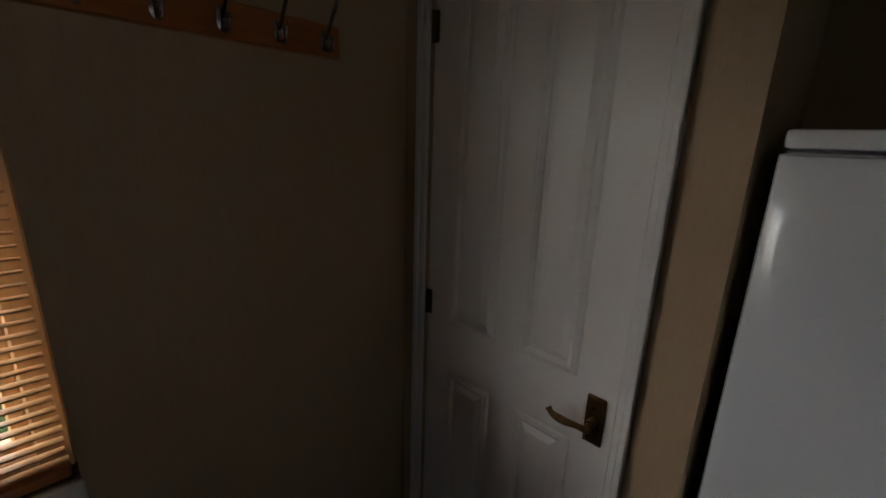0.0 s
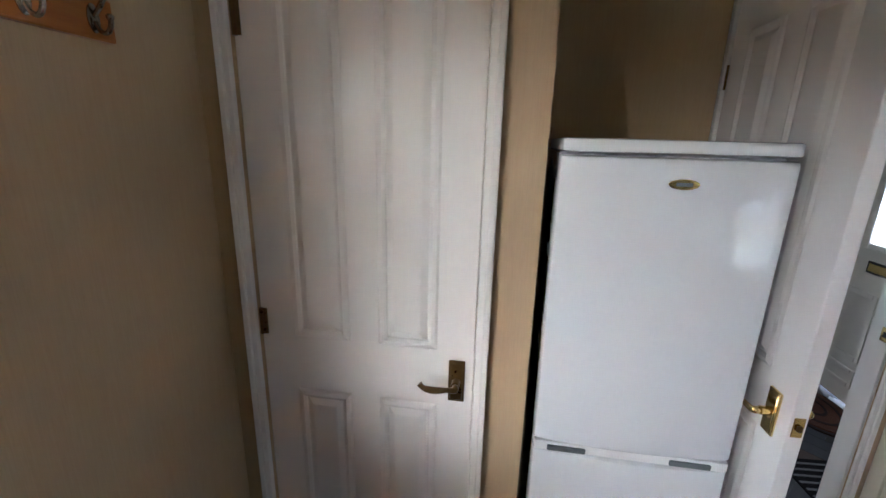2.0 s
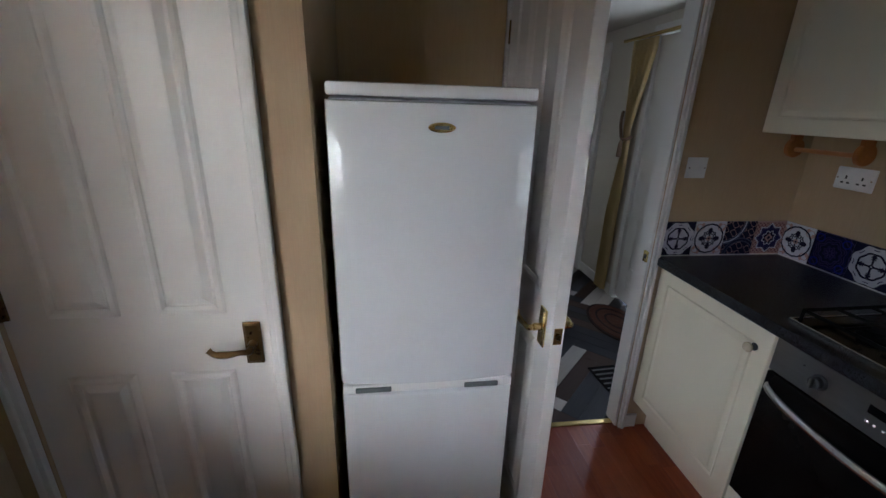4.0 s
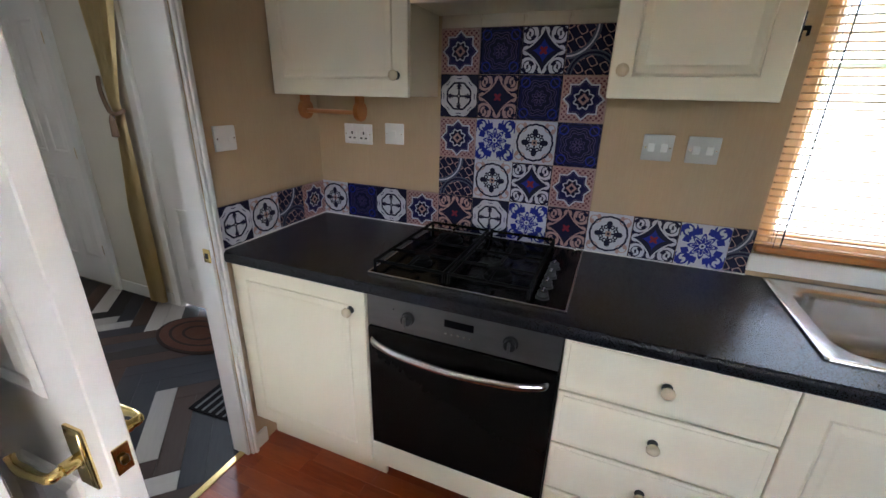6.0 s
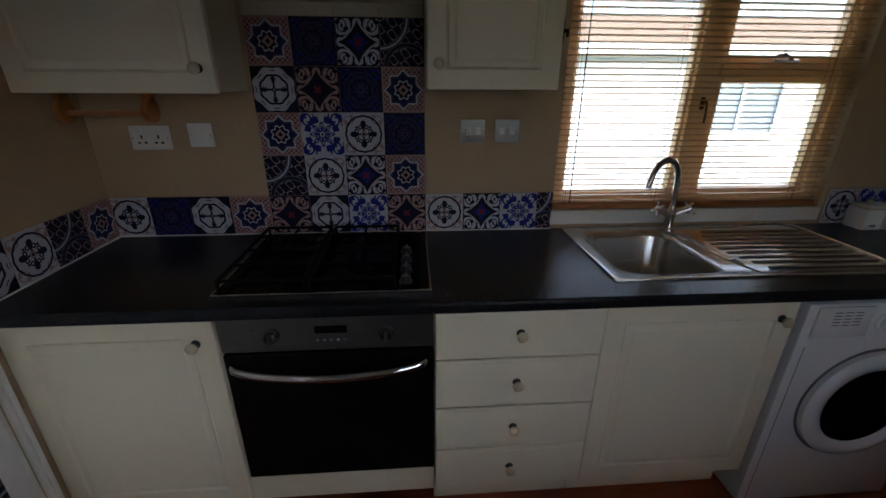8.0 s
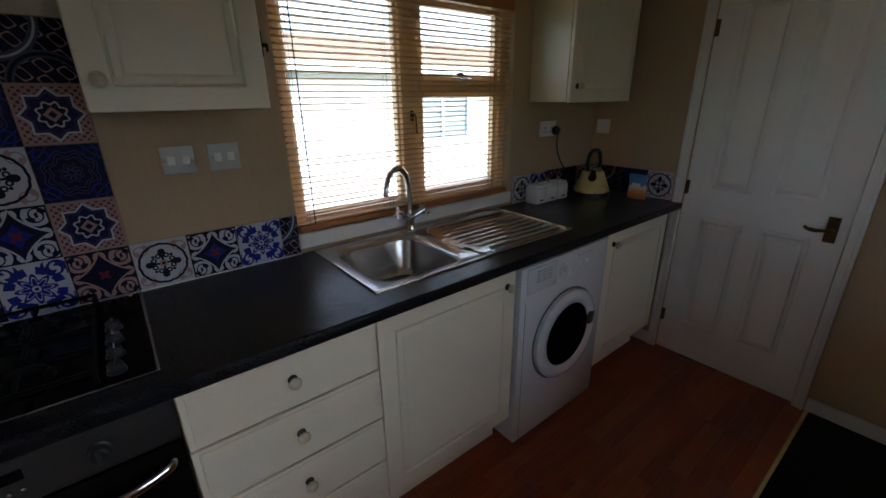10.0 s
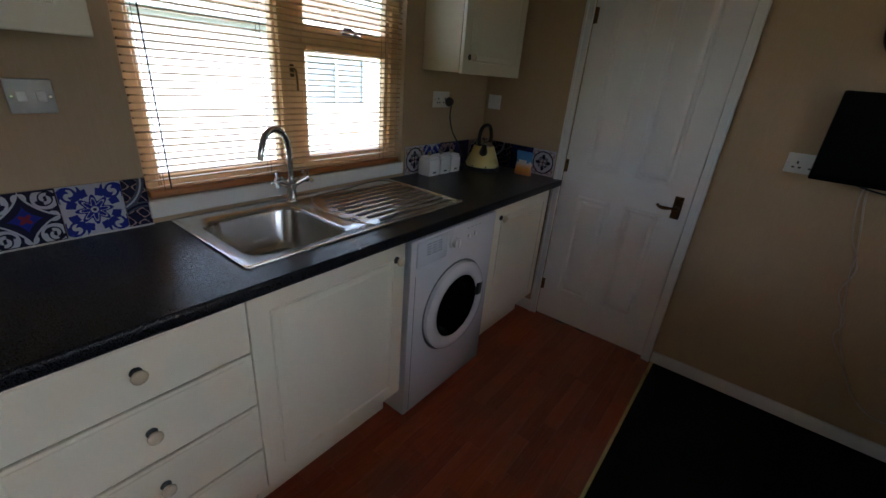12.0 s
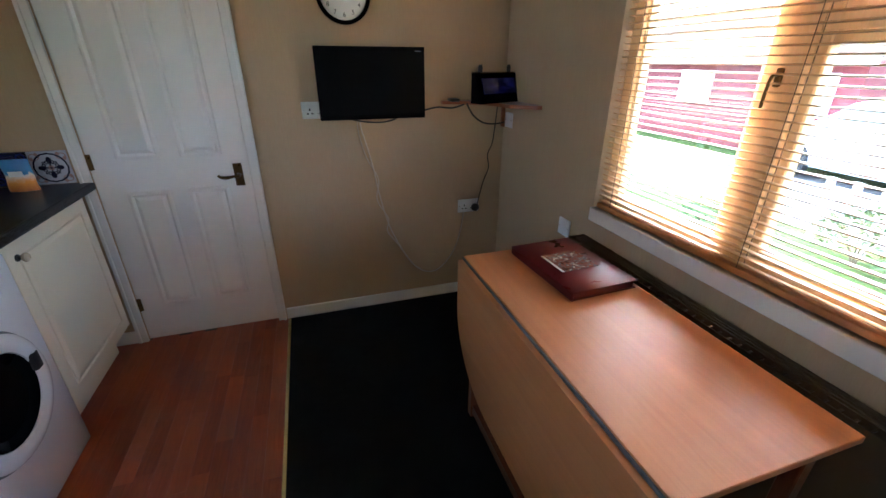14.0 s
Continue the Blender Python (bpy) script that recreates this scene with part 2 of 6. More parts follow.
def tile_material(design):
    """A printed encaustic pattern on one glazed tile; u and v run from -1 to 1 across it."""
    m, t, b = material("patterned_tile_" + design, 0.3, 0, WHITE, spec=0.16)
    tc = t.nodes.new("ShaderNodeTexCoord")
    sp = t.nodes.new("ShaderNodeSeparateXYZ")
    t.links.new(tc.outputs["Object"], sp.inputs[0])
    u, v = Ex(t, sp.outputs[0]) / 0.0735, Ex(t, sp.outputs[1]) / 0.0735
    p, q = u.abs(), v.abs()
    r = (u * u + v * v).op("SQRT")
    th = v.op("ARCTAN2", u)
    mx, mn, di = p.max(q), p.min(q), (p + q) * 0.7071
    star = mx.min(di)
    c8, c4 = (th * 8).cos(), (th * 4).cos()
    pc, qc = p - 0.68, q - 0.68
    rc = (pc * pc + qc * qc).op("SQRT")
    thc = qc.op("ARCTAN2", pc)
    curl = (rc * 22 + thc * 2).sin()

    def layer(base, *pairs):
        for mask, c in pairs:
            base = mixed(t, mask, base, c)
        return base

    if design == "star":
        dots = ((u * 26).sin() * (v * 26).sin()).gt(0.22)
        scallop = r + c8 * 0.05
        col = layer(mixed(t, dots, PEACH, (0.16, 0.05, 0.06)), (mx.gt(0.92), PEACH), (star.lt(0.66), WHITE), (star.lt(0.59), NAVY), (star.near(0.53, 0.015), LILAC), (scallop.lt(0.42), WHITE), (scallop.lt(0.35), INK), (di.lt(0.19), PEACH), (di.lt(0.09), INK))
    elif design in ("scroll", "scroll_dark"):
        bg, heart = (WHITE, BLUE) if design == "scroll" else (PEACH, INK)
        dia = p.op("POWER", 0.72) + q.op("POWER", 0.72)
        tip = ((mx - 0.78) * (mx - 0.78) + mn * mn).op("SQRT")
        col = layer(INK, (rc.lt(0.40), bg), ((rc - curl * 0.05).near(0.22, 0.045), INK), ((rc + curl * 0.03).lt(0.07), INK), (tip.near(0.15, 0.05), bg), (mx.gt(0.95), INK), (dia.lt(1.04), bg), (dia.lt(0.95), INK), (dia.lt(0.62), heart), ((r + c4 * 0.06).lt(0.16), RED))
    elif design in ("medallion", "clover"):
        tip = (mx - 0.47).abs() + mn * 0.9
        stem = mn.lt(0.045) * mx.lt(0.45)
        if design == "medallion":
            lobe = r + c8 * 0.045
            col = layer(INK, (lobe.lt(0.97), WHITE), (lobe.near(0.86, 0.02) * c8.gt(0.3), NAVY), ((r + c8 * 0.02).near(0.63, 0.048), INK))
            col = layer(col, (stem, INK), ((tip - mx * 0.12).lt(0.075), INK), ((mx.near(0.36, 0.025)) * mn.lt(0.11), INK), (r.lt(0.11), INK), (r.lt(0.04), WHITE))
        else:
            ring = r - c8.abs() * 0.025
            petal = ((mx - 0.50) * (mx - 0.50) * 0.8 + mn * mn).op("SQRT")
            curlb = ((mx - 0.33) * (mx - 0.33) + (mn - 0.15) * (mn - 0.15)).op("SQRT")
            leaf = ((p - 0.33) * (p - 0.33) + (q - 0.33) * (q - 0.33)).op("SQRT")
            col = layer(WHITE, (((rc + curl * 0.05).near(0.20, 0.05)), PEACH), (ring.near(0.84, 0.045), INK))
            col = layer(col, (stem, INK), (petal.lt(0.135), INK), (curlb.near(0.08, 0.032), INK), (leaf.lt(0.06), INK), (mx.lt(0.13), PEACH), (mx.lt(0.06), INK))
    elif design == "mandala":
        rings = (r * 26 + c8 * 1.3).sin()
        col = layer(INK, (mx.near(0.86, 0.03), NAVY), (rings.gt(0.62), NAVY), (rings.gt(0.9), LILAC), ((r + c8 * 0.08).near(0.66, 0.02), LILAC), (rc.near(0.2, 0.03), BLUE), ((r + c8 * 0.1).lt(0.18), LILAC), (r.lt(0.07), INK))
    elif design == "flower":
        petal = r - c8 * 0.13
        col = layer(WHITE, ((rc - curl * 0.08).near(0.24, 0.10), BLUE), (((th * 4).sin().abs().gt(0.68)) * r.near(0.72, 0.15), BLUE), (petal.lt(0.48), BLUE), (petal.near(0.33, 0.03), WHITE), (r.lt(0.13), WHITE), (r.lt(0.06), NAVY))
    else:
        pa, qa = u + 1.0, v - 1.0
        ra = (pa * pa + qa * qa).op("SQRT")
        rb = ((u - 0.2) * (u - 0.2) + (v + 1.1) * (v + 1.1)).op("SQRT")
        curls = ((u * 11).sin() + (v * 12 + u * 5).sin()).near(0.3, 0.25)
        col = layer(INK, (curls, PEACH), (ra.near(1.25, 0.13), SLATE), (rb.near(1.0, 0.12), SLATE), (rb.near(1.0, 0.05), INK), (ra.near(1.25, 0.035), WHITE))
    soft = noise_of(t, tc.outputs["Object"], 45, 4)
    col = mixed(t, Ex(t, soft) * 0.24, col, INK)
    t.links.new(col, b.inputs["Base Color"])
    t.links.new((Ex(t, soft) * 0.2 + 0.22).v, b.inputs["Roughness"])
    bump(t, b, soft, 0.04, 0.001)
    return m


# ---- mesh helpers ----
def box(bm, x0, x1, y0, y1, z0, z1, bev=0.0, seg=1):
    vs = bmesh.ops.create_cube(bm, size=1.0)["verts"]
    bmesh.ops.transform(bm, verts=vs, matrix=Matrix.Translation(((x0 + x1) / 2, (y0 + y1) / 2, (z0 + z1) / 2)) @ Matrix.Diagonal((abs(x1 - x0), abs(y1 - y0), abs(z1 - z0), 1)))
    if bev:
        es = {e for v in vs for e in v.link_edges}
        bmesh.ops.bevel(bm, geom=list(es), offset=bev, segments=seg, affect="EDGES", profile=0.5)
    return bm


def lathe(bm, profile, m=Matrix.Identity(4), n=24):
    """A solid of revolution round local z from (radius, height) pairs, closed at both ends."""
    rings = []
    for r, h in profile:
        rings.append([bm.verts.new(m @ Vector((r * math.cos(a * math.tau / n), r * math.sin(a * math.tau / n), h))) for a in range(n)])
    for a, b in zip(rings, rings[1:]):
        for i in range(n):
            bm.faces.new((a[i], a[(i + 1) % n], b[(i + 1) % n], b[i]))
    bm.faces.new(list(reversed(rings[0])))
    bm.faces.new(rings[-1])
    return bm


def tube(bm, pts, rad, n=8, scale=None):
    """A bent rod through the points; scale gives the radius along it."""
    pts = [Vector(p) for p in pts]
    rings, side = [], None
    for i, p in enumerate(pts):
        d = (pts[min(i + 1, len(pts) - 1)] - pts[max(i - 1, 0)]).normalized()
        if side is None:
            side = d.orthogonal().normalized()
        side = (side - d * side.dot(d)).normalized()
        up = d.cross(side)
        k = rad * (scale[i] if scale else 1)
        rings.append([bm.verts.new(p + (side * math.cos(a * math.tau / n) + up * math.sin(a * math.tau / n)) * k) for a in range(n)])
    for a, b in zip(rings, rings[1:]):
        for i in range(n):
            bm.faces.new((a[i], a[(i + 1) % n], b[(i + 1) % n], b[i]))
    bm.faces.new(list(reversed(rings[0])))
    bm.faces.new(rings[-1])
    return bm


def arc(points, steps=6):
    """A smooth line through the points."""
    p = [Vector(v) for v in points]
    out = []
    for i in range(len(p) - 1):
        a, b, c, d = p[max(i - 1, 0)], p[i], p[i + 1], p[min(i + 2, len(p) - 1)]
        for k in range(steps):
            s = k / steps
            out.append(0.5 * ((2 * b) + (c - a) * s + (2 * a - 5 * b + 4 * c - d) * s * s + (3 * b - a - 3 * c + d) * s ** 3))
    return out + [p[-1]]


LOCAL = set()


def mesh_of(name, bm, mat, smooth=False):
    bmesh.ops.recalc_face_normals(bm, faces=bm.faces)
    me = bpy.data.meshes.new(name)
    bm.to_mesh(me)
    bm.free()
    me.materials.append(mat)
    if smooth:
        for poly in me.polygons:
            poly.use_smooth = True
        me.set_sharp_from_angle(angle=radians(40))
    return me


def part(name, bm, mat, parent=None, label="", smooth=False):
    """Links a bmesh as one mesh object, under a thing or a part where a parent is given."""
    ob = new(name, mesh_of(name, bm, mat, smooth))
    if parent is not None:
        ob.parent = parent
        if parent.type == "EMPTY" and parent.name not in LOCAL:
            ob.matrix_parent_inverse = parent.matrix_basis.inverted()
    return tagged(ob, label) if label else ob


def thing(name, at, label, category, group="", m=None):
    """An Empty at the base of a thing; with a pose m its parts are built in its own axes."""
    e = new(name)
    e.empty_display_size = 0.05
    e.matrix_basis = m if m is not None else Matrix.Translation(at)
    if m is not None:
        LOCAL.add(e.name)
    return tagged(e, label, category, group)


def structure(name, bm, mat, label, category):
    return tagged(part(name, bm, mat), label, category, kind="structure")


def B():
    return bmesh.new()


# ---- the room ----
XS, XC, YA, YB, YD, XN, TOP = 1.85, -0.835, 1.41, -2.17, 0.818, -0.034, 2.12
W1 = (-1.42, -0.27, 0.985, 1.90)
W2 = (-1.258, 0.025, 0.872, 1.90)


def wall_with_hole(axis, near, far, a0, a1, hole):
    """A wall along x or y between near and far, with one opening (a0, a1, z0, z1)."""
    bm = B()
    h0, h1, z0, z1 = hole
    def add(p0, p1, q0, q1):
        if p1 - p0 > 1e-4 and q1 - q0 > 1e-4:
            if axis == "y":
                box(bm, near, far, p0, p1, q0, q1)
            else:
                box(bm, p0, p1, near, far, q0, q1)
    add(a0, h0, 0, TOP)
    add(h1, a1, 0, TOP)
    add(h0, h1, 0, z0)
    add(h0, h1, z1, TOP)
    return bm


wall_sink = structure("wall_east", wall_with_hole("y", XS, XS + 0.12, YB - 0.1, YA, W1), M_WALL, "cream ribbed wallpaper wall behind the worktop", "wall")
structure("wall_west", wall_with_hole("y", XC - 0.12, XC, YB - 0.1, YD + 0.08, W2), M_WALL, "cream ribbed wallpaper wall with a wide window", "wall")
DB0, DB1 = 0.578, 1.26
wall_tv = structure("wall_south", wall_with_hole("x", YB - 0.1, YB, XC, XS, (DB0, DB1, 0, 2.0)), M_WALL, "cream wallpaper wall with a white door and a television", "wall")
DA0, DA1 = -0.745, -0.166
structure("wall_closet", wall_with_hole("x", YD, YD + 0.08, XC, XN, (DA0, DA1, 0, 2.02)), M_WALL, "cream wallpaper wall with a closed closet door", "wall")
structure("wall_closet_side", box(B(), XN - 0.08, XN, YD + 0.08, YA, 0, TOP), M_WALL, "cream wallpaper side of the closet beside the fridge", "wall")
DH0, DH1 = 0.555, 1.24
wall_hall = structure("wall_north", wall_with_hole("x", YA, YA + 0.07, XN - 0.08, XS + 0.12, (DH0, DH1, 0, 2.0)), M_WALL, "cream wallpaper wall with the doorway to the hall", "wall")
structure("ceiling", box(B(), XC - 0.12, XS + 0.3, YB - 0.1, 4.45, TOP, TOP + 0.05), M_CEIL, "plain cream ceiling board", "ceiling")
structure("wall_closet_back", box(B(), XC - 0.12, XN - 0.08, YA, YA + 0.07, 0, TOP), M_WALL, "plain wall closing the closet", "wall")
structure("wall_behind_door", box(B(), DB0 - 0.1, DB1 + 0.1, YB - 0.16, YB - 0.11, 0, TOP), M_TRIM, "plain wall closing the room beyond the door", "wall")
floor = structure("floor", box(B(), XC, XS + 0.12, YB - 0.1, YA + 0.035, -0.05, -0.004), M_BLACK, "dark underlay beneath the laminate floor", "floor")
structure("carpet", box(B(), XC, 0.508, YB, YD, -0.004, 0.006, 0.002), M_CARPET, "black carpet over the dining half of the floor", "carpet")
structure("floor_strip", box(B(), 0.506, 0.524, YB, 0.70, -0.003, 0.0065, 0.003), M_BRASSPALE, "thin brass strip between carpet and laminate", "trim")
structure("hall_threshold", box(B(), DH0, DH1, YA + 0.02, YA + 0.05, -0.003, 0.007, 0.003), M_BRASSPALE, "thin brass threshold strip in the doorway", "trim")


def skirting(name, x0, x1, y0, y1, h=0.075):
    structure(name, box(B(), x0, x1, y0, y1, 0, h, 0.004), M_TRIM, "white painted skirting board along the wall", "skirting")


skirting("baseboard_south", XC, DB0 - 0.05, YB, YB + 0.014)
skirting("baseboard_west", XC, XC + 0.014, YB + 0.014, YD)
skirting("baseboard_corner", 1.305, 1.42, YB, YB + 0.014)
skirting("baseboard_north", 1.262, 1.33, YA - 0.014, YA)


def frame_bm(axis, near, far, h0, h1, z0, z1, w, sill=True):
    """A rectangular frame of four bars with bevelled edges, round an opening."""
    bm = B()
    def add(p0, p1, q0, q1):
        if axis == "y":
            box(bm, near, far, p0, p1, q0, q1, 0.004)
        else:
            box(bm, p0, p1, near, far, q0, q1, 0.004)
    add(h0, h0 + w, z0, z1)
    add(h1 - w, h1, z0, z1)
    add(h0 + w, h1 - w, z1 - w, z1)
    if sill:
        add(h0 + w, h1 - w, z0, z0 + w)
    return bm


def architrave(name, near, far, h0, h1, top, w=0.045):
    """Moulded door casing: a flat board with a raised outer bead."""
    bm = B()
    out = near - far
    for x0, x1, bead in ((h0 - w, h0, h0 - w), (h1, h1 + w, h1 + w - 0.016)):
        box(bm, x0, x1, min(near, far), max(near, far), 0, top + w, 0.003)
        box(bm, bead, bead + 0.016, min(near + out * 0.5, far), max(near + out * 0.5, far), 0, top + w, 0.004, 2)
    box(bm, h0, h1, min(near, far), max(near, far), top, top + w, 0.003)
    return structure(name, bm, M_TRIM, "white painted moulded door casing", "door frame")


architrave("door_frame_closet", YD - 0.016, YD, DA0, DA1, 2.02, 0.032)
architrave("door_frame_south", YB + 0.016, YB, DB0, DB1, 2.0)
architrave("door_frame_hall", YA - 0.016, YA, DH0, DH1, 2.0, 0.026)
lining = B()
for x0, x1, z0, z1 in ((DH0, DH0 + 0.02, 0, 2.0), (DH1 - 0.012, DH1, 0, 2.0), (DH0 + 0.02, DH1 - 0.012, 1.98, 2.0)):
    box(lining, x0, x1, YA + 0.001, YA + 0.085, z0, z1, 0.002)
structure("door_lining_hall", lining, M_TRIM, "white painted lining of the hall doorway", "door frame")


# ---- doors ----
def panel_door(w, h, thick, panels):
    """A moulded four-panel leaf in its own axes: x from the hinge, y out of the front face, z up."""
    bm = box(B(), 0, w, -thick, 0, 0, h, 0.002)
    for side in (1, -1):
        y = 0 if side > 0 else -thick
        for x0, x1, z0, z1 in panels:
            inset = [(-0.006, 0.0012), (0.0, 0.006), (0.009, 0.0085), (0.016, 0.004), (0.018, 0.0006), (0.021, 0.0006), (0.036, 0.0085), (0.040, 0.009)]
            loops = []
            for d, o in inset:
                yy = y + side * o
                loops.append([bm.verts.new(p) for p in ((x0 + d, yy, z0 + d), (x1 - d, yy, z0 + d), (x1 - d, yy, z1 - d), (x0 + d, yy, z1 - d))])
            for a, b in zip(loops, loops[1:]):
                for i in range(4):
                    bm.faces.new((a[i], a[(i + 1) % 4], b[(i + 1) % 4], b[i]))
            bm.faces.new(loops[-1])
    return bm


def lever_handle(parent, x, y, z, side, way, mat):
    """Lever on a rectangular back plate. side: +1 or -1, the face; way: the direction of the lever along x."""
    s = side
    bm = box(B(), x - 0.021, x + 0.021, min(y, y + s * 0.007), max(y, y + s * 0.007), z - 0.058, z + 0.058, 0.003, 2)
    box(bm, x - 0.016, x + 0.016, min(y, y + s * 0.009), max(y, y + s * 0.009), z - 0.052, z + 0.052, 0.002)
    plate = part("back_plate", bm, mat, parent, "brass back plate", True)
    bm = tube(B(), [(x, y + s * 0.006, z), (x, y + s * 0.03, z)], 0.011, 12)
    pts = arc([(x, y + s * 0.03, z), (x, y + s * 0.045, z), (x + way * 0.02, y + s * 0.05, z + 0.001), (x + way * 0.05, y + s * 0.05, z - 0.003), (x + way * 0.075, y + s * 0.05, z), (x + way * 0.088, y + s * 0.048, z + 0.010)], 5)
    tube(bm, pts, 0.0078, 10, [1 + 0.15 * math.sin(i * 0.5) for i in range(len(pts))])
    part("lever", bm, mat, plate, "", True)


def hinge(parent, x, y, z, mat=None):
    bm = tube(B(), [(x, y, z - 0.037), (x, y, z + 0.037)], 0.006, 8)
    box(bm, x, x + 0.014, y - 0.004, y + 0.001, z - 0.036, z + 0.036)
    part("hinge", bm, mat or M_BRASS, parent, "brass butt hinge")


def four_panels(w, top, mid=0.905, cut=0.085):
    a, b, c = 0.105 * w / 0.6, w / 2 - 0.045, w / 2 + 0.045
    return [(a, b, 0.21, mid - cut), (c, w - a, 0.21, mid - cut), (a, b, mid + cut, top - 0.14), (c, w - a, mid + cut, top - 0.14)]


# closed closet door, hinged at the window wall
d = thing("door_1", None, "closed white four-panel closet door with brass lever", "door", m=pose(DA0 + 0.003, YD + 0.006, 0.008, 0, 0, 0) @ Matrix.Diagonal((1, -1, 1, 1)))
W = DA1 - DA0 - 0.006
part("leaf", panel_door(W, 2.0, 0.035, four_panels(W, 2.0, 0.92)), M_DOOR, d)
lever_handle(d, W - 0.042, 0, 0.917, 1, -1, M_BRASS)
for z in (0.25, 1.035, 1.765):
    hinge(d, 0.004, 0.004, z)
# door beside the worktop, in the television wall
d = thing("door_2", None, "closed white four-panel door with brass lever", "door", m=pose(DB1 - 0.003, YB - 0.004, 0.008, 0, 0, 180) @ Matrix.Diagonal((1, -1, 1, 1)))
W = DB1 - DB0 - 0.006
part("leaf", panel_door(W, 1.98, 0.035, four_panels(W, 1.98, 0.915)), M_DOOR, d)
lever_handle(d, W - 0.055, 0, 0.89, 1, -1, M_BRASS)
for z in (0.22, 0.99, 1.75):
    hinge(d, 0.004, 0.004, z)
# open hall door, swung into the kitchen beside the fridge
d = thing("door_3", None, "open white four-panel door with polished brass levers", "door", m=pose(DH0 + 0.022, YA - 0.012, 0.01, 0, 0, -88.6))
W = 0.59
part("leaf", panel_door(W, 1.97, 0.036, four_panels(W, 1.97, 0.915)), M_DOOR, d)
lever_handle(d, W - 0.058, 0, 0.90, 1, -1, M_BRASSPALE)
lever_handle(d, W - 0.058, -0.036, 0.90, -1, -1, M_BRASSPALE)
part("latch_plate", box(B(), W - 0.001, W + 0.002, -0.030, -0.006, 0.875, 0.925, 0.001), M_BRASSPALE, d, "brass latch face plate")
part("latch", box(B(), W + 0.001, W + 0.010, -0.024, -0.012, 0.892, 0.908, 0.003), M_BRASS, d)
for z in (0.2, 0.99, 1.72):
    hinge(d, 0.002, -0.039, z)
sp_ = tagged(part("strike_plate", box(B(), DH1 - 0.0150, DH1 - 0.0115, YA + 0.004, YA + 0.036, 0.875, 0.925, 0.0015, 2), M_BRASSPALE, None, "", True), "brass strike plate on the hall door jamb", "strike plate")
part("latch_hole", box(B(), DH1 - 0.0156, DH1 - 0.0146, YA + 0.012, YA + 0.028, 0.890, 0.910, 0.0003), M_BLACK, sp_, "dark latch hole")

# ---- windows ----
def window(name, near, out, hole, mullion, transom, top_side, label):
    """An oak-effect frame in the wall with one tall light, a mullion and a light under a fanlight. out: +1 or -1 along x."""
    h0, h1, z0, z1 = hole
    w = tagged(part(name, frame_bm("y", *sorted((near, near + out * 0.06)), h0, h1, z0, z1, 0.05), M_FRAME), label, "window", kind="structure")
    m0, m1 = mullion
    a, b = sorted((near, near + out * 0.055))
    part("mullion", box(B(), a, b, m0, m1, z0 + 0.05, z1 - 0.05, 0.006), M_FRAME, w)
    s0, s1 = (m1, h1 - 0.05) if top_side > 0 else (h0 + 0.05, m0)
    t0, t1 = (h0 + 0.05, m0) if top_side > 0 else (m1, h1 - 0.05)
    part("transom", box(B(), a, b, s0, s1, transom, transom + 0.045, 0.005), M_FRAME, w)
    g = near + out * 0.035
    for y0, y1, q0, q1, sw in ((t0, t1, z0 + 0.05, z1 - 0.05, 0.012), (s0, s1, z0 + 0.05, transom, 0.026), (s0, s1, transom + 0.045, z1 - 0.05, 0.026)):
        sash = part("sash", frame_bm("y", *sorted((near + out * 0.012, near + out * 0.05)), y0, y1, q0, q1, sw), M_FRAME, w)
        pane = part("pane", box(B(), g - 0.002, g + 0.002, y0 + 0.01, y1 - 0.01, q0 + 0.01, q1 - 0.01), M_GLASS, sash, "clear window glass")
        pane.visible_shadow = False
    # casement stay at the mullion and peg stay at the fanlight
    ym = (m0 + m1) / 2
    bm = box(B(), near - out * 0.012, near, ym - 0.008, ym + 0.008, 1.37, 1.415, 0.003)
    tube(bm, arc([(near - out * 0.012, ym, 1.40), (near - out * 0.03, ym, 1.395), (near - out * 0.032, ym - 0.003, 1.365), (near - out * 0.03, ym - 0.006, 1.32)]), 0.0042, 8)
    part("window_handle", bm, M_BRASS, w, "metal casement handle", True)
    yc = (s0 + s1) / 2
    bm = box(B(), near - out * 0.01, near, yc - 0.05, yc + 0.05, transom + 0.047, transom + 0.06, 0.002)
    tube(bm, [(near - out * 0.01, yc - 0.02, transom + 0.06), (near - out * 0.03, yc + 0.03, transom + 0.075), (near - out * 0.03, yc + 0.06, transom + 0.07)], 0.006, 8)
    part("window_stay", bm, M_CHROME, w, "metal fanlight stay", True)
    return w


window("window_1", XS + 0.045, 1, W1, (-0.885, -0.785), 1.49, -1, "oak-effect kitchen window above the sink")
window("window_2", XC - 0.045, -1, W2, (-0.745, -0.635), 1.49, 1, "wide oak-effect window above the heater")
for nm, x0, x1, (h0, h1, z0, z1) in (("window_sill_east", XS - 0.012, XS + 0.05, W1), ("window_sill_west", XC - 0.05, XC + 0.012, W2)):
    structure(nm, box(B(), x0, x1, h0 - 0.008, h1 + 0.004, z0 - 0.058, z0, 0.005, 2), M_TRIM, "white window board below the blind", "window sill")


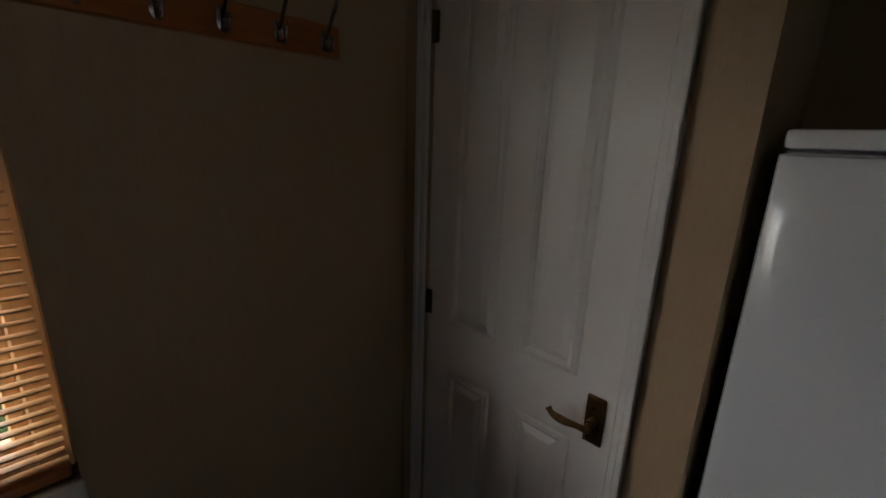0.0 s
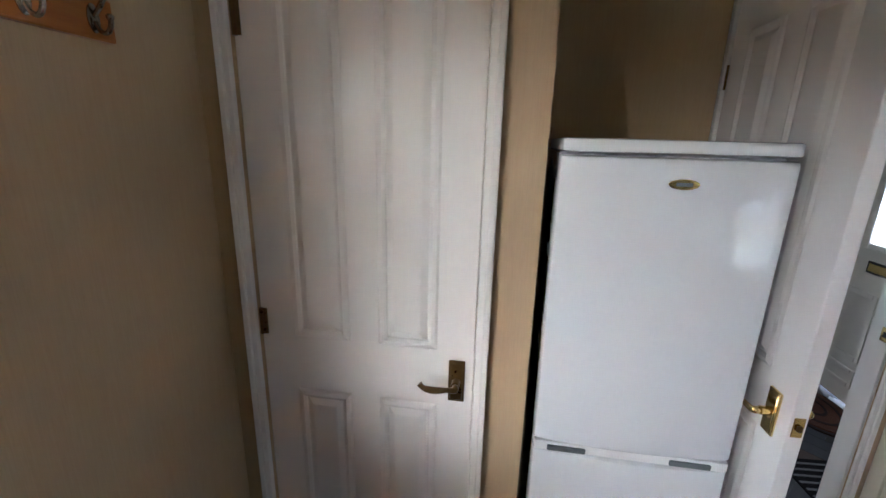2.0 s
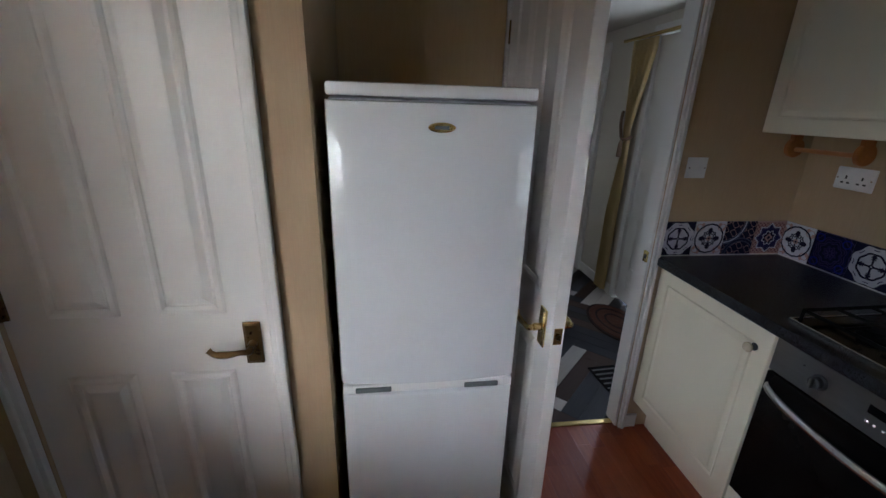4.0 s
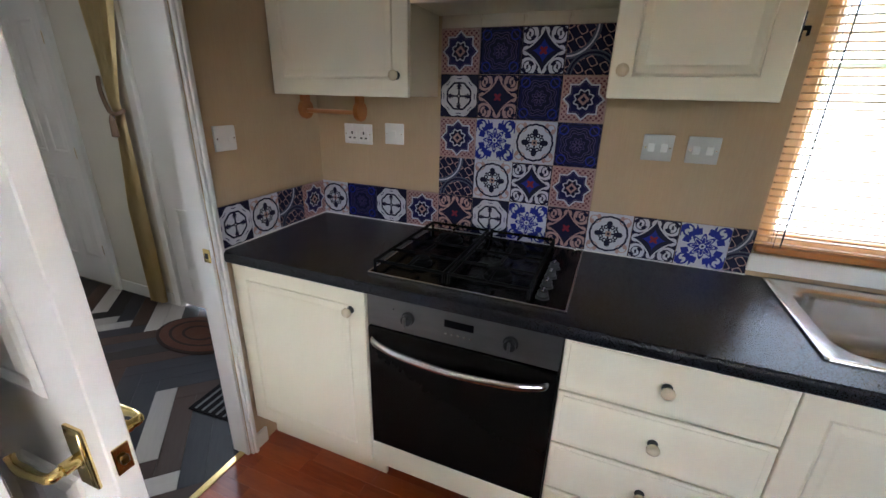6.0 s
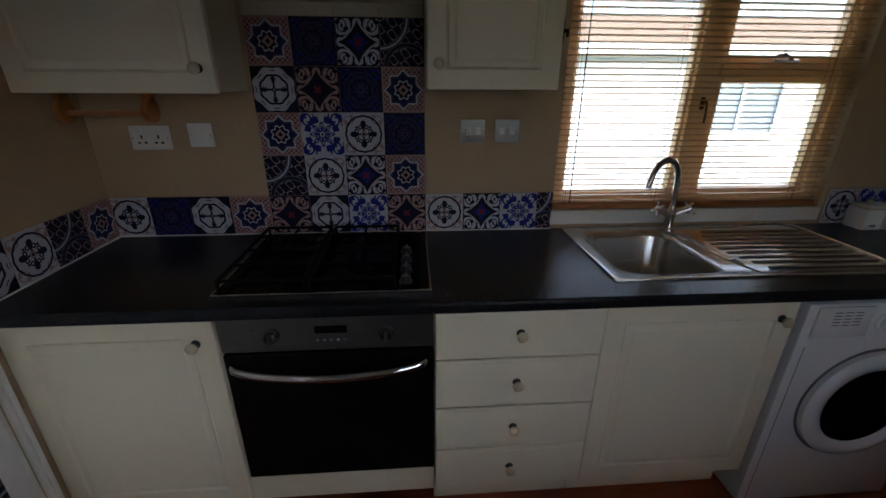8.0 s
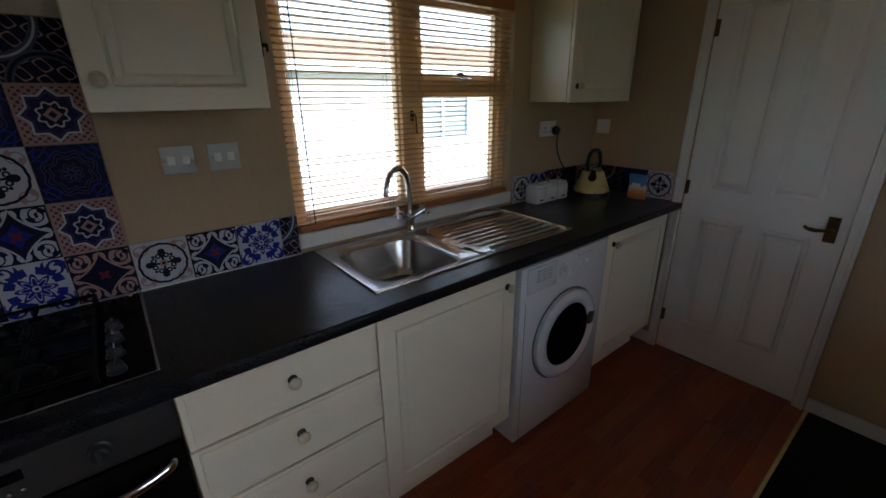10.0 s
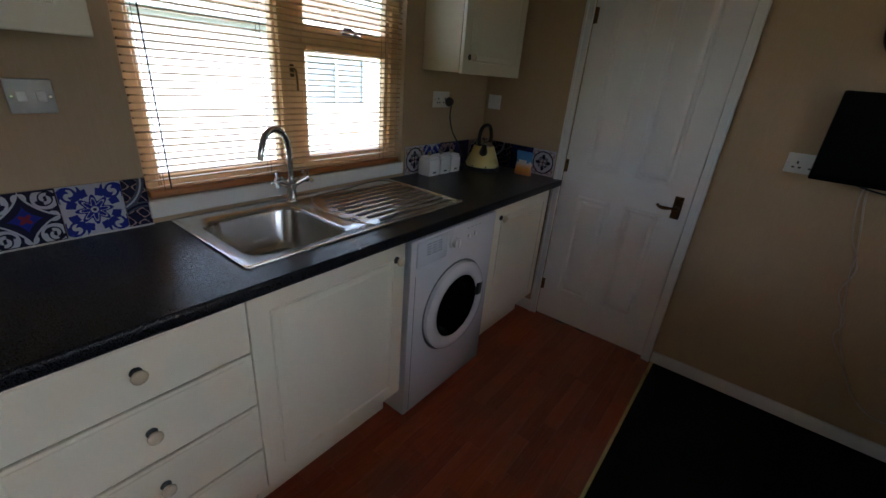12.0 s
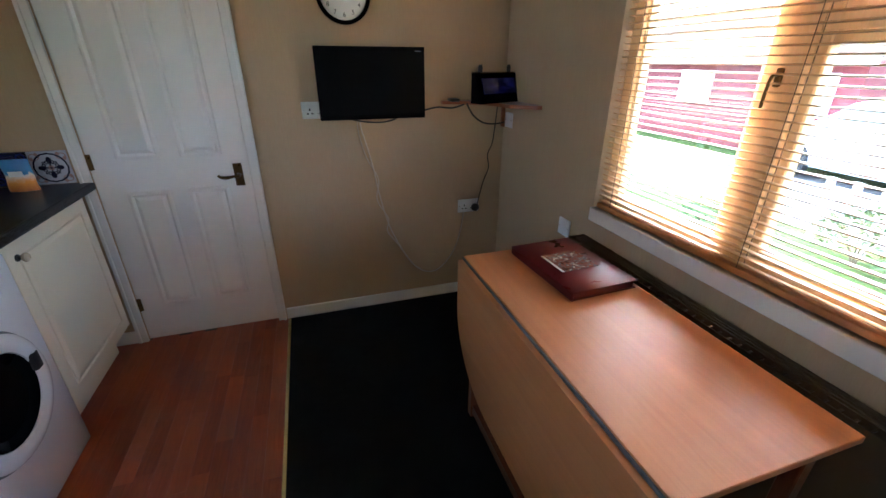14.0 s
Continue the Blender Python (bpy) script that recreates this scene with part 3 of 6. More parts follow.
def blind(x, out, y0, y1, z0, z1, wand_y, cords, label):
    """A wooden venetian blind with open slats, ladder cords, a wand and two rails."""
    e = thing("venetian_blind", (x, (y0 + y1) / 2, z0), label, "blind", "wooden blinds")
    part("head_rail", box(B(), x - 0.025, x + 0.02, y0, y1, z1 - 0.045, z1, 0.003), M_RAIL, e, "red-brown wooden head rail")
    part("bottom_rail", box(B(), x - 0.016, x + 0.016, y0 + 0.002, y1 - 0.002, z0 + 0.002, z0 + 0.024, 0.005, 2), M_RAIL, e, "red-brown wooden bottom rail")
    n = int((z1 - 0.05 - z0 - 0.03) / 0.0215)
    sl = B()
    sw, thick = (0.0108, 0.0042) if out > 0 else (0.0104, 0.0036)
    prof = [(-sw, -0.0006), (-sw * 0.4, 0.0006), (sw * 0.4, 0.0006), (sw, -0.0006), (sw, -thick), (-sw, -thick)]
    ends = [[sl.verts.new((px, yy, pz)) for px, pz in prof] for yy in (y0 + 0.003, y1 - 0.003)]
    for i in range(6):
        sl.faces.new((ends[0][i], ends[0][(i + 1) % 6], ends[1][(i + 1) % 6], ends[1][i]))
    sl.faces.new(ends[0]), sl.faces.new(list(reversed(ends[1])))
    me = mesh_of("slat", sl, M_SLAT)
    for i in range(n):
        s = new("slat", me)
        s.parent, s.matrix_parent_inverse = e, e.matrix_basis.inverted()
        s.matrix_basis = pose(x, random.uniform(-0.0015, 0.0015), z0 + 0.036 + i * 0.0215, random.uniform(-0.06, 0.06), out * (4 + random.uniform(-2.5, 2.5)), 0)
    for yc in cords:
        for dx in (-0.013, 0.013):
            part("ladder_cord", tube(B(), [(x + dx, yc, z0 + 0.01), (x + dx, yc, z1 - 0.04)], 0.0009, 5), M_DARKCORD, e)
    if wand_y is not None:
        part("wand", tube(B(), [(x - out * 0.024, wand_y, z0 + 0.03), (x - out * 0.026, wand_y + 0.004, z1 - 0.05)], 0.0024, 8), M_BLACK, e, "slim dark tilt wand")
    return e


blind(XS + 0.022, 1, W1[0] + 0.008, W1[1] - 0.008, W1[2], 1.885, -0.34, (-1.30, -0.70, -0.325), "honey-coloured wooden venetian blind with open slats over the sink")
blind(XC - 0.022, -1, W2[0] + 0.008, W2[1] - 0.008, W2[2], 1.885, None, (-1.17, -0.62, -0.1), "honey-coloured wooden venetian blind with open slats beside the table")

# ---- base units ----
XF = 1.29


def ring_panel(bm, x, y0, y1, z0, z1, frame=0.062, flat=False):
    """A slab front facing -x with a routed frame and a raised centre field."""
    box(bm, x, x + 0.018, y0, y1, z0, z1, 0.003, 2)
    if flat:
        return bm
    loops = []
    for d, o in ((frame, -0.0005), (frame + 0.006, 0.004), (frame + 0.02, 0.0015), (frame + 0.026, -0.001)):
        loops.append([bm.verts.new((x - 0.0012 - 0.003 + o, a, b)) for a, b in ((y0 + d, z0 + d), (y1 - d, z0 + d), (y1 - d, z1 - d), (y0 + d, z1 - d))])
    outer = [bm.verts.new((x + 0.001, a, b)) for a, b in ((y0 + frame - 0.004, z0 + frame - 0.004), (y1 - frame + 0.004, z0 + frame - 0.004), (y1 - frame + 0.004, z1 - frame + 0.004), (y0 + frame - 0.004, z1 - frame + 0.004))]
    loops.insert(0, outer)
    for a, b in zip(loops, loops[1:]):
        for i in range(4):
            bm.faces.new((a[i], a[(i + 1) % 4], b[(i + 1) % 4], b[i]))
    bm.faces.new(loops[-1])
    return bm


def knob(parent, x, y, z):
    spin = Matrix.Translation((x, y, z)) @ Matrix.Rotation(radians(-90), 4, "Y")
    stem = lathe(B(), [(0.013, -0.002), (0.013, 0.003), (0.009, 0.006), (0.008, 0.015)], spin, 16)
    part("knob_stem", stem, M_BLACK, parent, "dark bronze knob stem", True)
    bm = lathe(B(), [(0.009, 0.0145), (0.0125, 0.017), (0.0165, 0.023), (0.0165, 0.028), (0.012, 0.033), (0.004, 0.035)], spin, 20)
    part("knob", bm, M_KNOB, parent, "ivory ceramic knob", True)


def carcass(e, y0, y1, z0=0.145, z1=0.868, x0=1.31, x1=1.84):
    bm = B()
    box(bm, x0, x1, y0, y0 + 0.016, z0, z1)
    box(bm, x0, x1, y1 - 0.016, y1, z0, z1)
    box(bm, x0, x1, y0 + 0.016, y1 - 0.016, z0, z0 + 0.016)
    box(bm, x1 - 0.006, x1, y0 + 0.016, y1 - 0.016, z0 + 0.016, z1)
    box(bm, x0, x0 + 0.05, y0 + 0.016, y1 - 0.016, z1 - 0.016, z1)
    part("carcass", bm, M_CARCASS, e)
    part("plinth", box(B(), x0 + 0.075, x0 + 0.09, y0, y1, 0, z0), M_CREAM, e)


u = thing("base_cabinet", (1.56, 1.12, 0), "cream base cabinet with one panelled door", "cabinet", "cream base units")
carcass(u, 0.838, 1.402)
dr = part("door", ring_panel(B(), XF, 0.842, 1.398, 0.165, 0.862), M_CREAM, u, "", False)
knob(dr, XF, 0.895, 0.785)
u = thing("drawer_unit", (1.56, -0.02, 0), "cream drawer unit with four drawers and ivory knobs", "cabinet", "cream base units")
carcass(u, -0.272, 0.232)
for z0, z1 in ((0.697, 0.862), (0.515, 0.691), (0.341, 0.509), (0.165, 0.335)):
    dr = part("drawer_front", box(box(B(), XF, XF + 0.018, -0.2715, 0.2305, z0, z1, 0.004, 2), XF - 0.0016, XF + 0.001, -0.255, 0.215, z0 + 0.011, z1 - 0.011, 0.0015), M_CREAM, u)
    knob(dr, XF, -0.02, (z0 + z1) / 2 + 0.004)
u = thing("sink_cabinet", (1.56, -0.57, 0), "cream base cabinet with a panelled door below the sink", "cabinet", "cream base units")
carcass(u, -0.874, -0.276, z1=0.70)
dr = part("door", ring_panel(B(), XF, -0.871, -0.2745, 0.165, 0.862), M_CREAM, u)
knob(dr, XF, -0.825, 0.80)
u = thing("end_cabinet", (1.56, -1.8, 0), "cream base cabinet with a panelled door beside the white door", "cabinet", "cream base units")
carcass(u, -2.10, -1.498)
dr = part("door", ring_panel(B(), XF, -2.095, -1.502, 0.165, 0.862), M_CREAM, u)
knob(dr, XF, -1.555, 0.80)

# ---- worktop, with cut-outs for hob and sink bowl ----
bm = B()
slab = []
for z in (0.872, 0.910):
    outer = [bm.verts.new((x, y, z)) for x, y in ((1.262, -2.168), (1.846, -2.168), (1.846, 1.406), (1.262, 1.406))]
    inner = [bm.verts.new((x, y, z)) for x, y in ((1.375, -0.735), (1.79, -0.735), (1.79, -0.345), (1.375, -0.345))]
    es = [bm.edges.new((ring[i], ring[(i + 1) % 4])) for ring in (outer, inner) for i in range(4)]
    bmesh.ops.triangle_fill(bm, edges=es, use_beauty=True)
    slab.append((outer, inner))
for lo_ring, hi_ring in zip(*slab):
    for i in range(4):
        bm.faces.new((lo_ring[i], lo_ring[(i + 1) % 4], hi_ring[(i + 1) % 4], hi_ring[i]))
nose = B()
prof = [(1.262, 0.872), (1.258, 0.876), (1.2565, 0.883), (1.2565, 0.899), (1.258, 0.906), (1.262, 0.910)]
ends = [[nose.verts.new((px, yy, pz)) for px, pz in prof] for yy in (-2.168, 1.406)]
for i in range(5):
    nose.faces.new((ends[0][i], ends[0][i + 1], ends[1][i + 1], ends[1][i]))
nose.faces.new(ends[0]), nose.faces.new(ends[1])
wk = tagged(part("worktop", bm, M_WORKTOP), "dark slate-blue speckled laminate worktop with rounded edge", "worktop")
part("front_edge", nose, M_WORKTOP, wk)

# ---- oven ----
o = thing("built_in_oven", (1.56, 0.533, 0.27), "stainless steel built-in oven with a dark glass door", "oven")
part("body", box(B(), 1.315, 1.82, 0.245, 0.822, 0.27, 0.862), M_BLACK, o)
part("control_panel", box(B(), 1.286, 1.315, 0.236, 0.829, 0.752, 0.862, 0.002), M_OVENSTEEL, o, "brushed steel control panel")
part("clock_display", box(B(), 1.2845, 1.287, 0.478, 0.568, 0.808, 0.832, 0.001), M_BLACKGLOSS, o)
for i in range(5):
    part("button", lathe(B(), [(0.004, 0), (0.004, 0.004), (0.002, 0.005)], Matrix.Translation((1.2862, 0.485 + i * 0.019, 0.787)) @ Matrix.Rotation(radians(-90), 4, "Y"), 10), M_CHROME, o)
for yk in (0.685, 0.37):
    k = part("dial", lathe(B(), [(0.022, 0), (0.0215, 0.004), (0.017, 0.007), (0.0165, 0.022), (0.013, 0.025)], Matrix.Translation((1.286, yk, 0.806)) @ Matrix.Rotation(radians(-90), 4, "Y"), 24), M_BLACK, o, "round black dial", True)
    part("grip", box(B(), 1.252, 1.264, yk - 0.004, yk + 0.004, 0.790, 0.822, 0.002), M_OVENSTEEL, k)
part("indicator_lamp", lathe(B(), [(0.003, 0), (0.002, 0.003)], Matrix.Translation((1.286, 0.735, 0.826)) @ Matrix.Rotation(radians(-90), 4, "Y"), 8), M_BLACK, o)
dr = part("door", box(B(), 1.284, 1.315, 0.236, 0.829, 0.272, 0.746, 0.003), M_GLASSBLACK, o, "dark mirrored glass door")
part("door_window", box(B(), 1.2825, 1.285, 0.285, 0.78, 0.345, 0.655, 0.001), M_GLASSBLACK, dr)
bm = tube(B(), arc([(1.284, 0.805, 0.706), (1.262, 0.79, 0.704), (1.243, 0.70, 0.698), (1.238, 0.533, 0.692), (1.243, 0.366, 0.698), (1.262, 0.276, 0.704), (1.284, 0.261, 0.706)], 6), 0.0095, 12)
for v in bm.verts:
    v.co.z = 0.70 + (v.co.z - 0.70) * 1.35
part("handle", bm, M_CHROME, dr, "bowed steel bar handle", True)
part("filler_panel", box(B(), XF, XF + 0.018, 0.236, 0.834, 0.165, 0.265, 0.002), M_CREAM, o, "cream panel below the oven")

# ---- hob ----
h = thing("gas_hob", (1.57, 0.54, 0.91), "black glass gas hob with cast iron pan supports", "hob")
part("glass_plate", box(B(), 1.325, 1.815, 0.335, 0.838, 0.9105, 0.917, 0.002), M_GLASSBLACK, h)
part("control_strip", box(B(), 1.325, 1.815, 0.245, 0.3348, 0.9105, 0.9165, 0.002), M_GLASSBLACK, h)
bm = B()
for x0, x1, y0, y1 in ((1.318, 1.3245, 0.238, 0.845), (1.8155, 1.822, 0.238, 0.845), (1.3245, 1.8155, 0.238, 0.2445), (1.3245, 1.8155, 0.8385, 0.845)):
    box(bm, x0, x1, y0, y1, 0.9102, 0.9185, 0.001)
part("trim", bm, M_STEEL, h, "steel edge trim")
for i in range(4):
    at = Matrix.Translation((1.375 + i * 0.075, 0.312, 0.9165))
    kb = part("knob", lathe(B(), [(0.019, 0), (0.019, 0.005), (0.015, 0.008), (0.0145, 0.020), (0.0135, 0.022)], at, 20), M_BLACK, h, "black control knob", True)
    part("knob_grip", box(B(), 1.375 + i * 0.075 - 0.014, 1.375 + i * 0.075 + 0.014, 0.309, 0.315, 0.9387, 0.9445, 0.002), M_CHROME, kb, "chrome grip bar")
for yk in (0.82, 0.545, 0.268):
    part("support_stud", lathe(B(), [(0.006, 0), (0.0055, 0.006), (0.003, 0.009)], Matrix.Translation((1.806, yk, 0.917)), 12), M_CHROME, h, "small chrome stud", True)
for i, (bx, by, br) in enumerate(((1.45, 0.46, 0.045), (1.45, 0.72, 0.036), (1.70, 0.46, 0.036), (1.70, 0.72, 0.052))):
    bu = part("burner", lathe(B(), [(br, 0), (br, 0.006), (br * 0.85, 0.010), (br * 0.8, 0.014)], Matrix.Translation((bx, by, 0.917)), 24), M_IRON, h, "dark burner ring", True)
    part("burner_cap", lathe(B(), [(br * 0.78, 0.0), (br * 0.8, 0.005), (br * 0.7, 0.009), (0.004, 0.010)], Matrix.Translation((bx, by, 0.931)), 24), M_IRON, bu, "black enamel burner cap", True)
for y0, y1 in ((0.345, 0.582), (0.598, 0.832)):
    bm = B()
    ym = (y0 + y1) / 2
    ring = [(1.345, y0), (1.345, y1), (1.80, y1), (1.80, y0)]
    for a, b in zip(ring, ring[1:] + ring[:1]):
        tube(bm, [(*a, 0.948), (*b, 0.948)], 0.0055, 6)
    for xx in (1.45, 1.70):
        tube(bm, [(xx, y0, 0.950), (xx, ym - 0.03, 0.953)], 0.005, 6)
        tube(bm, [(xx, y1, 0.950), (xx, ym + 0.03, 0.953)], 0.005, 6)
        tube(bm, [(xx - 0.11, ym, 0.950), (xx - 0.03, ym, 0.953)], 0.005, 6)
        tube(bm, [(xx + 0.10, ym, 0.950), (xx + 0.03, ym, 0.953)], 0.005, 6)
    tube(bm, [(1.575, y0, 0.949), (1.575, y1, 0.949)], 0.005, 6)
    for xx, yy in ring:
        tube(bm, [(xx, yy, 0.948), (xx, yy, 0.917)], 0.005, 6)
    part("pan_support", bm, M_IRON, h, "black cast iron pan support", True)

# ---- sink ----
s = thing("kitchen_sink", (1.6, -0.81, 0.91), "stainless steel inset sink with a ribbed drainer", "sink")


def rounded(x0, x1, y0, y1, r, n=6):
    out = []
    for cx, cy, a0 in ((x1 - r, y1 - r, 0), (x0 + r, y1 - r, 90), (x0 + r, y0 + r, 180), (x1 - r, y0 + r, 270)):
        for i in range(n + 1):
            a = radians(a0 + 90 * i / n)
            out.append((cx + r * math.cos(a), cy + r * math.sin(a)))
    return out


bm = B()
outer = rounded(1.352, 1.838, -1.315, -0.312, 0.014)
rim = [[bm.verts.new((x, y, z)) for x, y in rounded(1.352 + d, 1.838 - d, -1.315 + d, -0.312 - d, 0.014)] for d, z in ((0, 0.9105), (0.001, 0.9155), (0.006, 0.917), (0.012, 0.9145))]
for a, b in zip(rim, rim[1:]):
    for i in range(len(a)):
        bm.faces.new((a[i], a[(i + 1) % len(a)], b[(i + 1) % len(b)], b[i]))
bowl = [[bm.verts.new((x, y, z)) for x, y in rounded(1.385 + d, 1.765 - d, -0.715 + d, -0.355 - d, max(0.075 - d * 0.3, 0.02))] for d, z in ((0, 0.9145), (0.004, 0.911), (0.010, 0.895), (0.018, 0.78), (0.035, 0.755), (0.07, 0.748))]
for a, b in zip(bowl, bowl[1:]):
    for i in range(len(a)):
        bm.faces.new((a[i], a[(i + 1) % len(a)], b[(i + 1) % len(b)], b[i]))
bm.faces.new(bowl[-1])
edges = [bm.edges.get((l[i], l[(i + 1) % len(l)])) for l in (rim[-1], bowl[0]) for i in range(len(l))]
bmesh.ops.triangle_fill(bm, edges=edges, use_beauty=True)
bs = part("basin", bm, M_STEEL, s, "", True)
part("waste", lathe(B(), [(0.042, 0), (0.042, 0.003), (0.03, 0.002), (0.012, 0.004)], Matrix.Translation((1.575, -0.535, 0.748)), 24), M_CHROME, bs, "round chrome waste", True)
for i in range(9):
    xr = 1.41 + i * 0.042
    y_end = -0.80 - 0.10 * math.sin((i + 0.5) / 9 * math.pi) * (-0.6) - 0.06
    part("drainer_rib", tube(B(), [(xr, y_end, 0.9145), (xr, y_end - 0.03, 0.9165), (xr, -1.25, 0.9165), (xr, -1.275, 0.9145)], 0.006, 6), M_STEEL, s, "", True)
bm = tube(B(), arc([(1.375, -0.80, 0.915), (1.50, -0.755, 0.915), (1.66, -0.765, 0.915), (1.78, -0.83, 0.915), (1.80, -1.0, 0.915), (1.80, -1.28, 0.915), (1.38, -1.29, 0.915)], 5), 0.0035, 6)
part("drainer_lip", bm, M_STEEL, s, "", True)
part("overflow", box(B(), 1.44, 1.48, -0.79, -0.772, 0.914, 0.9165, 0.001), M_BLACK, s)

# ---- tap ----
tp = thing("mixer_tap", (1.79, -0.737, 0.915), "chrome swan-neck mixer tap with cross handles", "tap")
X, Y = 1.79, -0.737
part("base", lathe(B(), [(0.026, 0), (0.026, 0.006), (0.019, 0.012), (0.018, 0.05), (0.022, 0.058), (0.022, 0.072), (0.014, 0.08), (0.012, 0.10)], Matrix.Translation((X, Y, 0.915)), 24), M_CHROME, tp, "", True)
part("spout", tube(B(), arc([(X, Y, 0.99), (X, Y, 1.06), (X, Y + 0.003, 1.135), (X - 0.010, Y + 0.03, 1.182), (X - 0.025, Y + 0.072, 1.198), (X - 0.04, Y + 0.115, 1.178), (X - 0.05, Y + 0.14, 1.13), (X - 0.052, Y + 0.145, 1.10)], 6), 0.0115, 14), M_CHROME, tp, "", True)
for sgn in (1, -1):
    arm = part("arm", tube(B(), [(X, Y + sgn * 0.012, 0.98), (X - 0.01, Y + sgn * 0.05, 1.0)], 0.012, 12), M_CHROME, tp, "", True)
    c = Vector((X - 0.014, Y + sgn * 0.066, 1.008))
    bm = tube(B(), [(X - 0.01, Y + sgn * 0.048, 0.999), c], 0.015, 12)
    for a in range(4):
        dv = Matrix.Rotation(a * math.pi / 2 + 0.6, 4, Vector((0, sgn, 0.4))) @ Vector((0.03, 0, 0))
        tube(bm, [c, c + dv * 0.8, c + dv], 0.005, 8, [0.8, 1.1, 1.3])
    part("cross_handle", bm, M_CHROME, arm, "", True)

# ---- washing machine ----
w = thing("washing_machine", (1.56, -1.188, 0), "white front-loading washing machine below the worktop", "washing machine")
XW = 1.278
body = part("body", box(B(), XW, 1.80, -1.486, -0.892, 0.012, 0.852, 0.008, 2), M_FRIDGE, w, "", True)
part("side_groove", box(B(), XW - 0.0004, XW + 0.002, -0.925, -0.922, 0.03, 0.70), M_GREYSEAL, body)
part("detergent_drawer", box(B(), XW - 0.006, XW + 0.002, -1.105, -0.922, 0.735, 0.842, 0.004, 2), M_FRIDGE, w, "", True)
for c in range(3):
    for rr in range(5):
        part("printed_line", box(B(), XW - 0.0066, XW - 0.0058, -1.0 - c * 0.034, -0.975 - c * 0.034, 0.778 + rr * 0.011, 0.781 + rr * 0.011), M_GREYSEAL, w)
part("badge_bar", box(B(), XW - 0.003, XW, -1.085, -1.03, 0.745, 0.752), M_GREYSEAL, w)
k = part("programme_dial", lathe(B(), [(0.030, 0), (0.029, 0.006), (0.022, 0.009), (0.021, 0.024), (0.016, 0.027)], Matrix.Translation((XW, -1.155, 0.785)) @ Matrix.Rotation(radians(-90), 4, "Y"), 28), M_WHITE, w, "white programme dial", True)
part("dial_grip", box(B(), XW - 0.032, XW - 0.020, -1.160, -1.150, 0.765, 0.805, 0.002), M_WHITE, k)
for yb in (-1.265, -1.315):
    part("button", lathe(B(), [(0.010, 0), (0.010, 0.006), (0.007, 0.008)], Matrix.Translation((XW, yb, 0.785)) @ Matrix.Rotation(radians(-90), 4, "Y"), 16), M_WHITE, w, "", True)
for i in range(4):
    part("indicator_light", box(B(), XW - 0.0015, XW, -1.26 - i * 0.03, -1.25 - i * 0.03, 0.822, 0.825), M_GREYSEAL, w)
RY = Matrix.Translation((XW, -1.203, 0.462)) @ Matrix.Rotation(radians(-90), 4, "Y")


def annulus(bm, prof, m, n=48):
    rings = [[bm.verts.new(m @ Vector((r * math.cos(i * math.tau / n), r * math.sin(i * math.tau / n), hh))) for i in range(n)] for r, hh in prof]
    for a, b in zip(rings, rings[1:] + rings[:1]):
        for i in range(n):
            bm.faces.new((a[i], a[(i + 1) % n], b[(i + 1) % n], b[i]))
    return bm


part("door_recess", annulus(B(), [(0.222, -0.002), (0.222, 0.002), (0.213, 0.002), (0.213, -0.002)], RY), M_GREYSEAL, w)
dr = part("porthole_door", annulus(B(), [(0.213, 0.0), (0.212, 0.018), (0.198, 0.030), (0.174, 0.032), (0.152, 0.022), (0.150, 0.002)], RY), M_FRIDGE, w, "white ring door", True)
part("door_glass", lathe(B(), [(0.152, 0.004), (0.15, 0.018), (0.12, 0.008), (0.09, -0.03), (0.06, -0.05), (0.01, -0.055)], RY, 40), M_BLACKGLOSS, dr, "dark glass porthole", True)
part("door_latch", box(B(), XW - 0.034, XW - 0.014, -1.384, -1.346, 0.462, 0.530, 0.008, 2), M_BLACK, dr, "dark hollow door grip", True)
for yy in (-1.45, -0.93):
    part("foot", lathe(B(), [(0.018, 0), (0.018, 0.008), (0.008, 0.013)], Matrix.Translation((1.32, yy, 0)), 12), M_BLACK, w)

# ---- wall cabinets ----
XU = 1.602


def wall_cabinet(name, y0, y1, z0, knob_y, knob_z, label, z1=2.06, x=XU, flat=False):
    e = thing(name, ((x + 1.85) / 2, (y0 + y1) / 2, z0), label, "cabinet", "cream wall cabinets")
    for a, b in ((y0, y0 + 0.016), (y1 - 0.016, y1)):
        part("side_panel", box(B(), x + 0.02, 1.846, a, b, z0, z1, 0.001), M_CARCASS, e)
    for nm, a, b in (("base_panel", z0, z0 + 0.016), ("top_panel", z1 - 0.016, z1)):
        part(nm, box(B(), x + 0.02, 1.846, y0 + 0.0162, y1 - 0.0162, a, b), M_CARCASS, e)
    dd = part("door", ring_panel(B(), x, y0 + 0.002, y1 - 0.002, z0 - 0.004, z1, 0.05 if z1 - z0 < 0.5 else 0.058), M_CREAM, e)
    knob(dd, x, knob_y, knob_z)
    if not flat:
        part("groove", box(B(), x - 0.0045, x - 0.0025, (y0 + y1) / 2 - 0.0015, (y0 + y1) / 2 + 0.0015, z0 + 0.09, z1 - 0.09), M_CARCASS, dd)
    return e


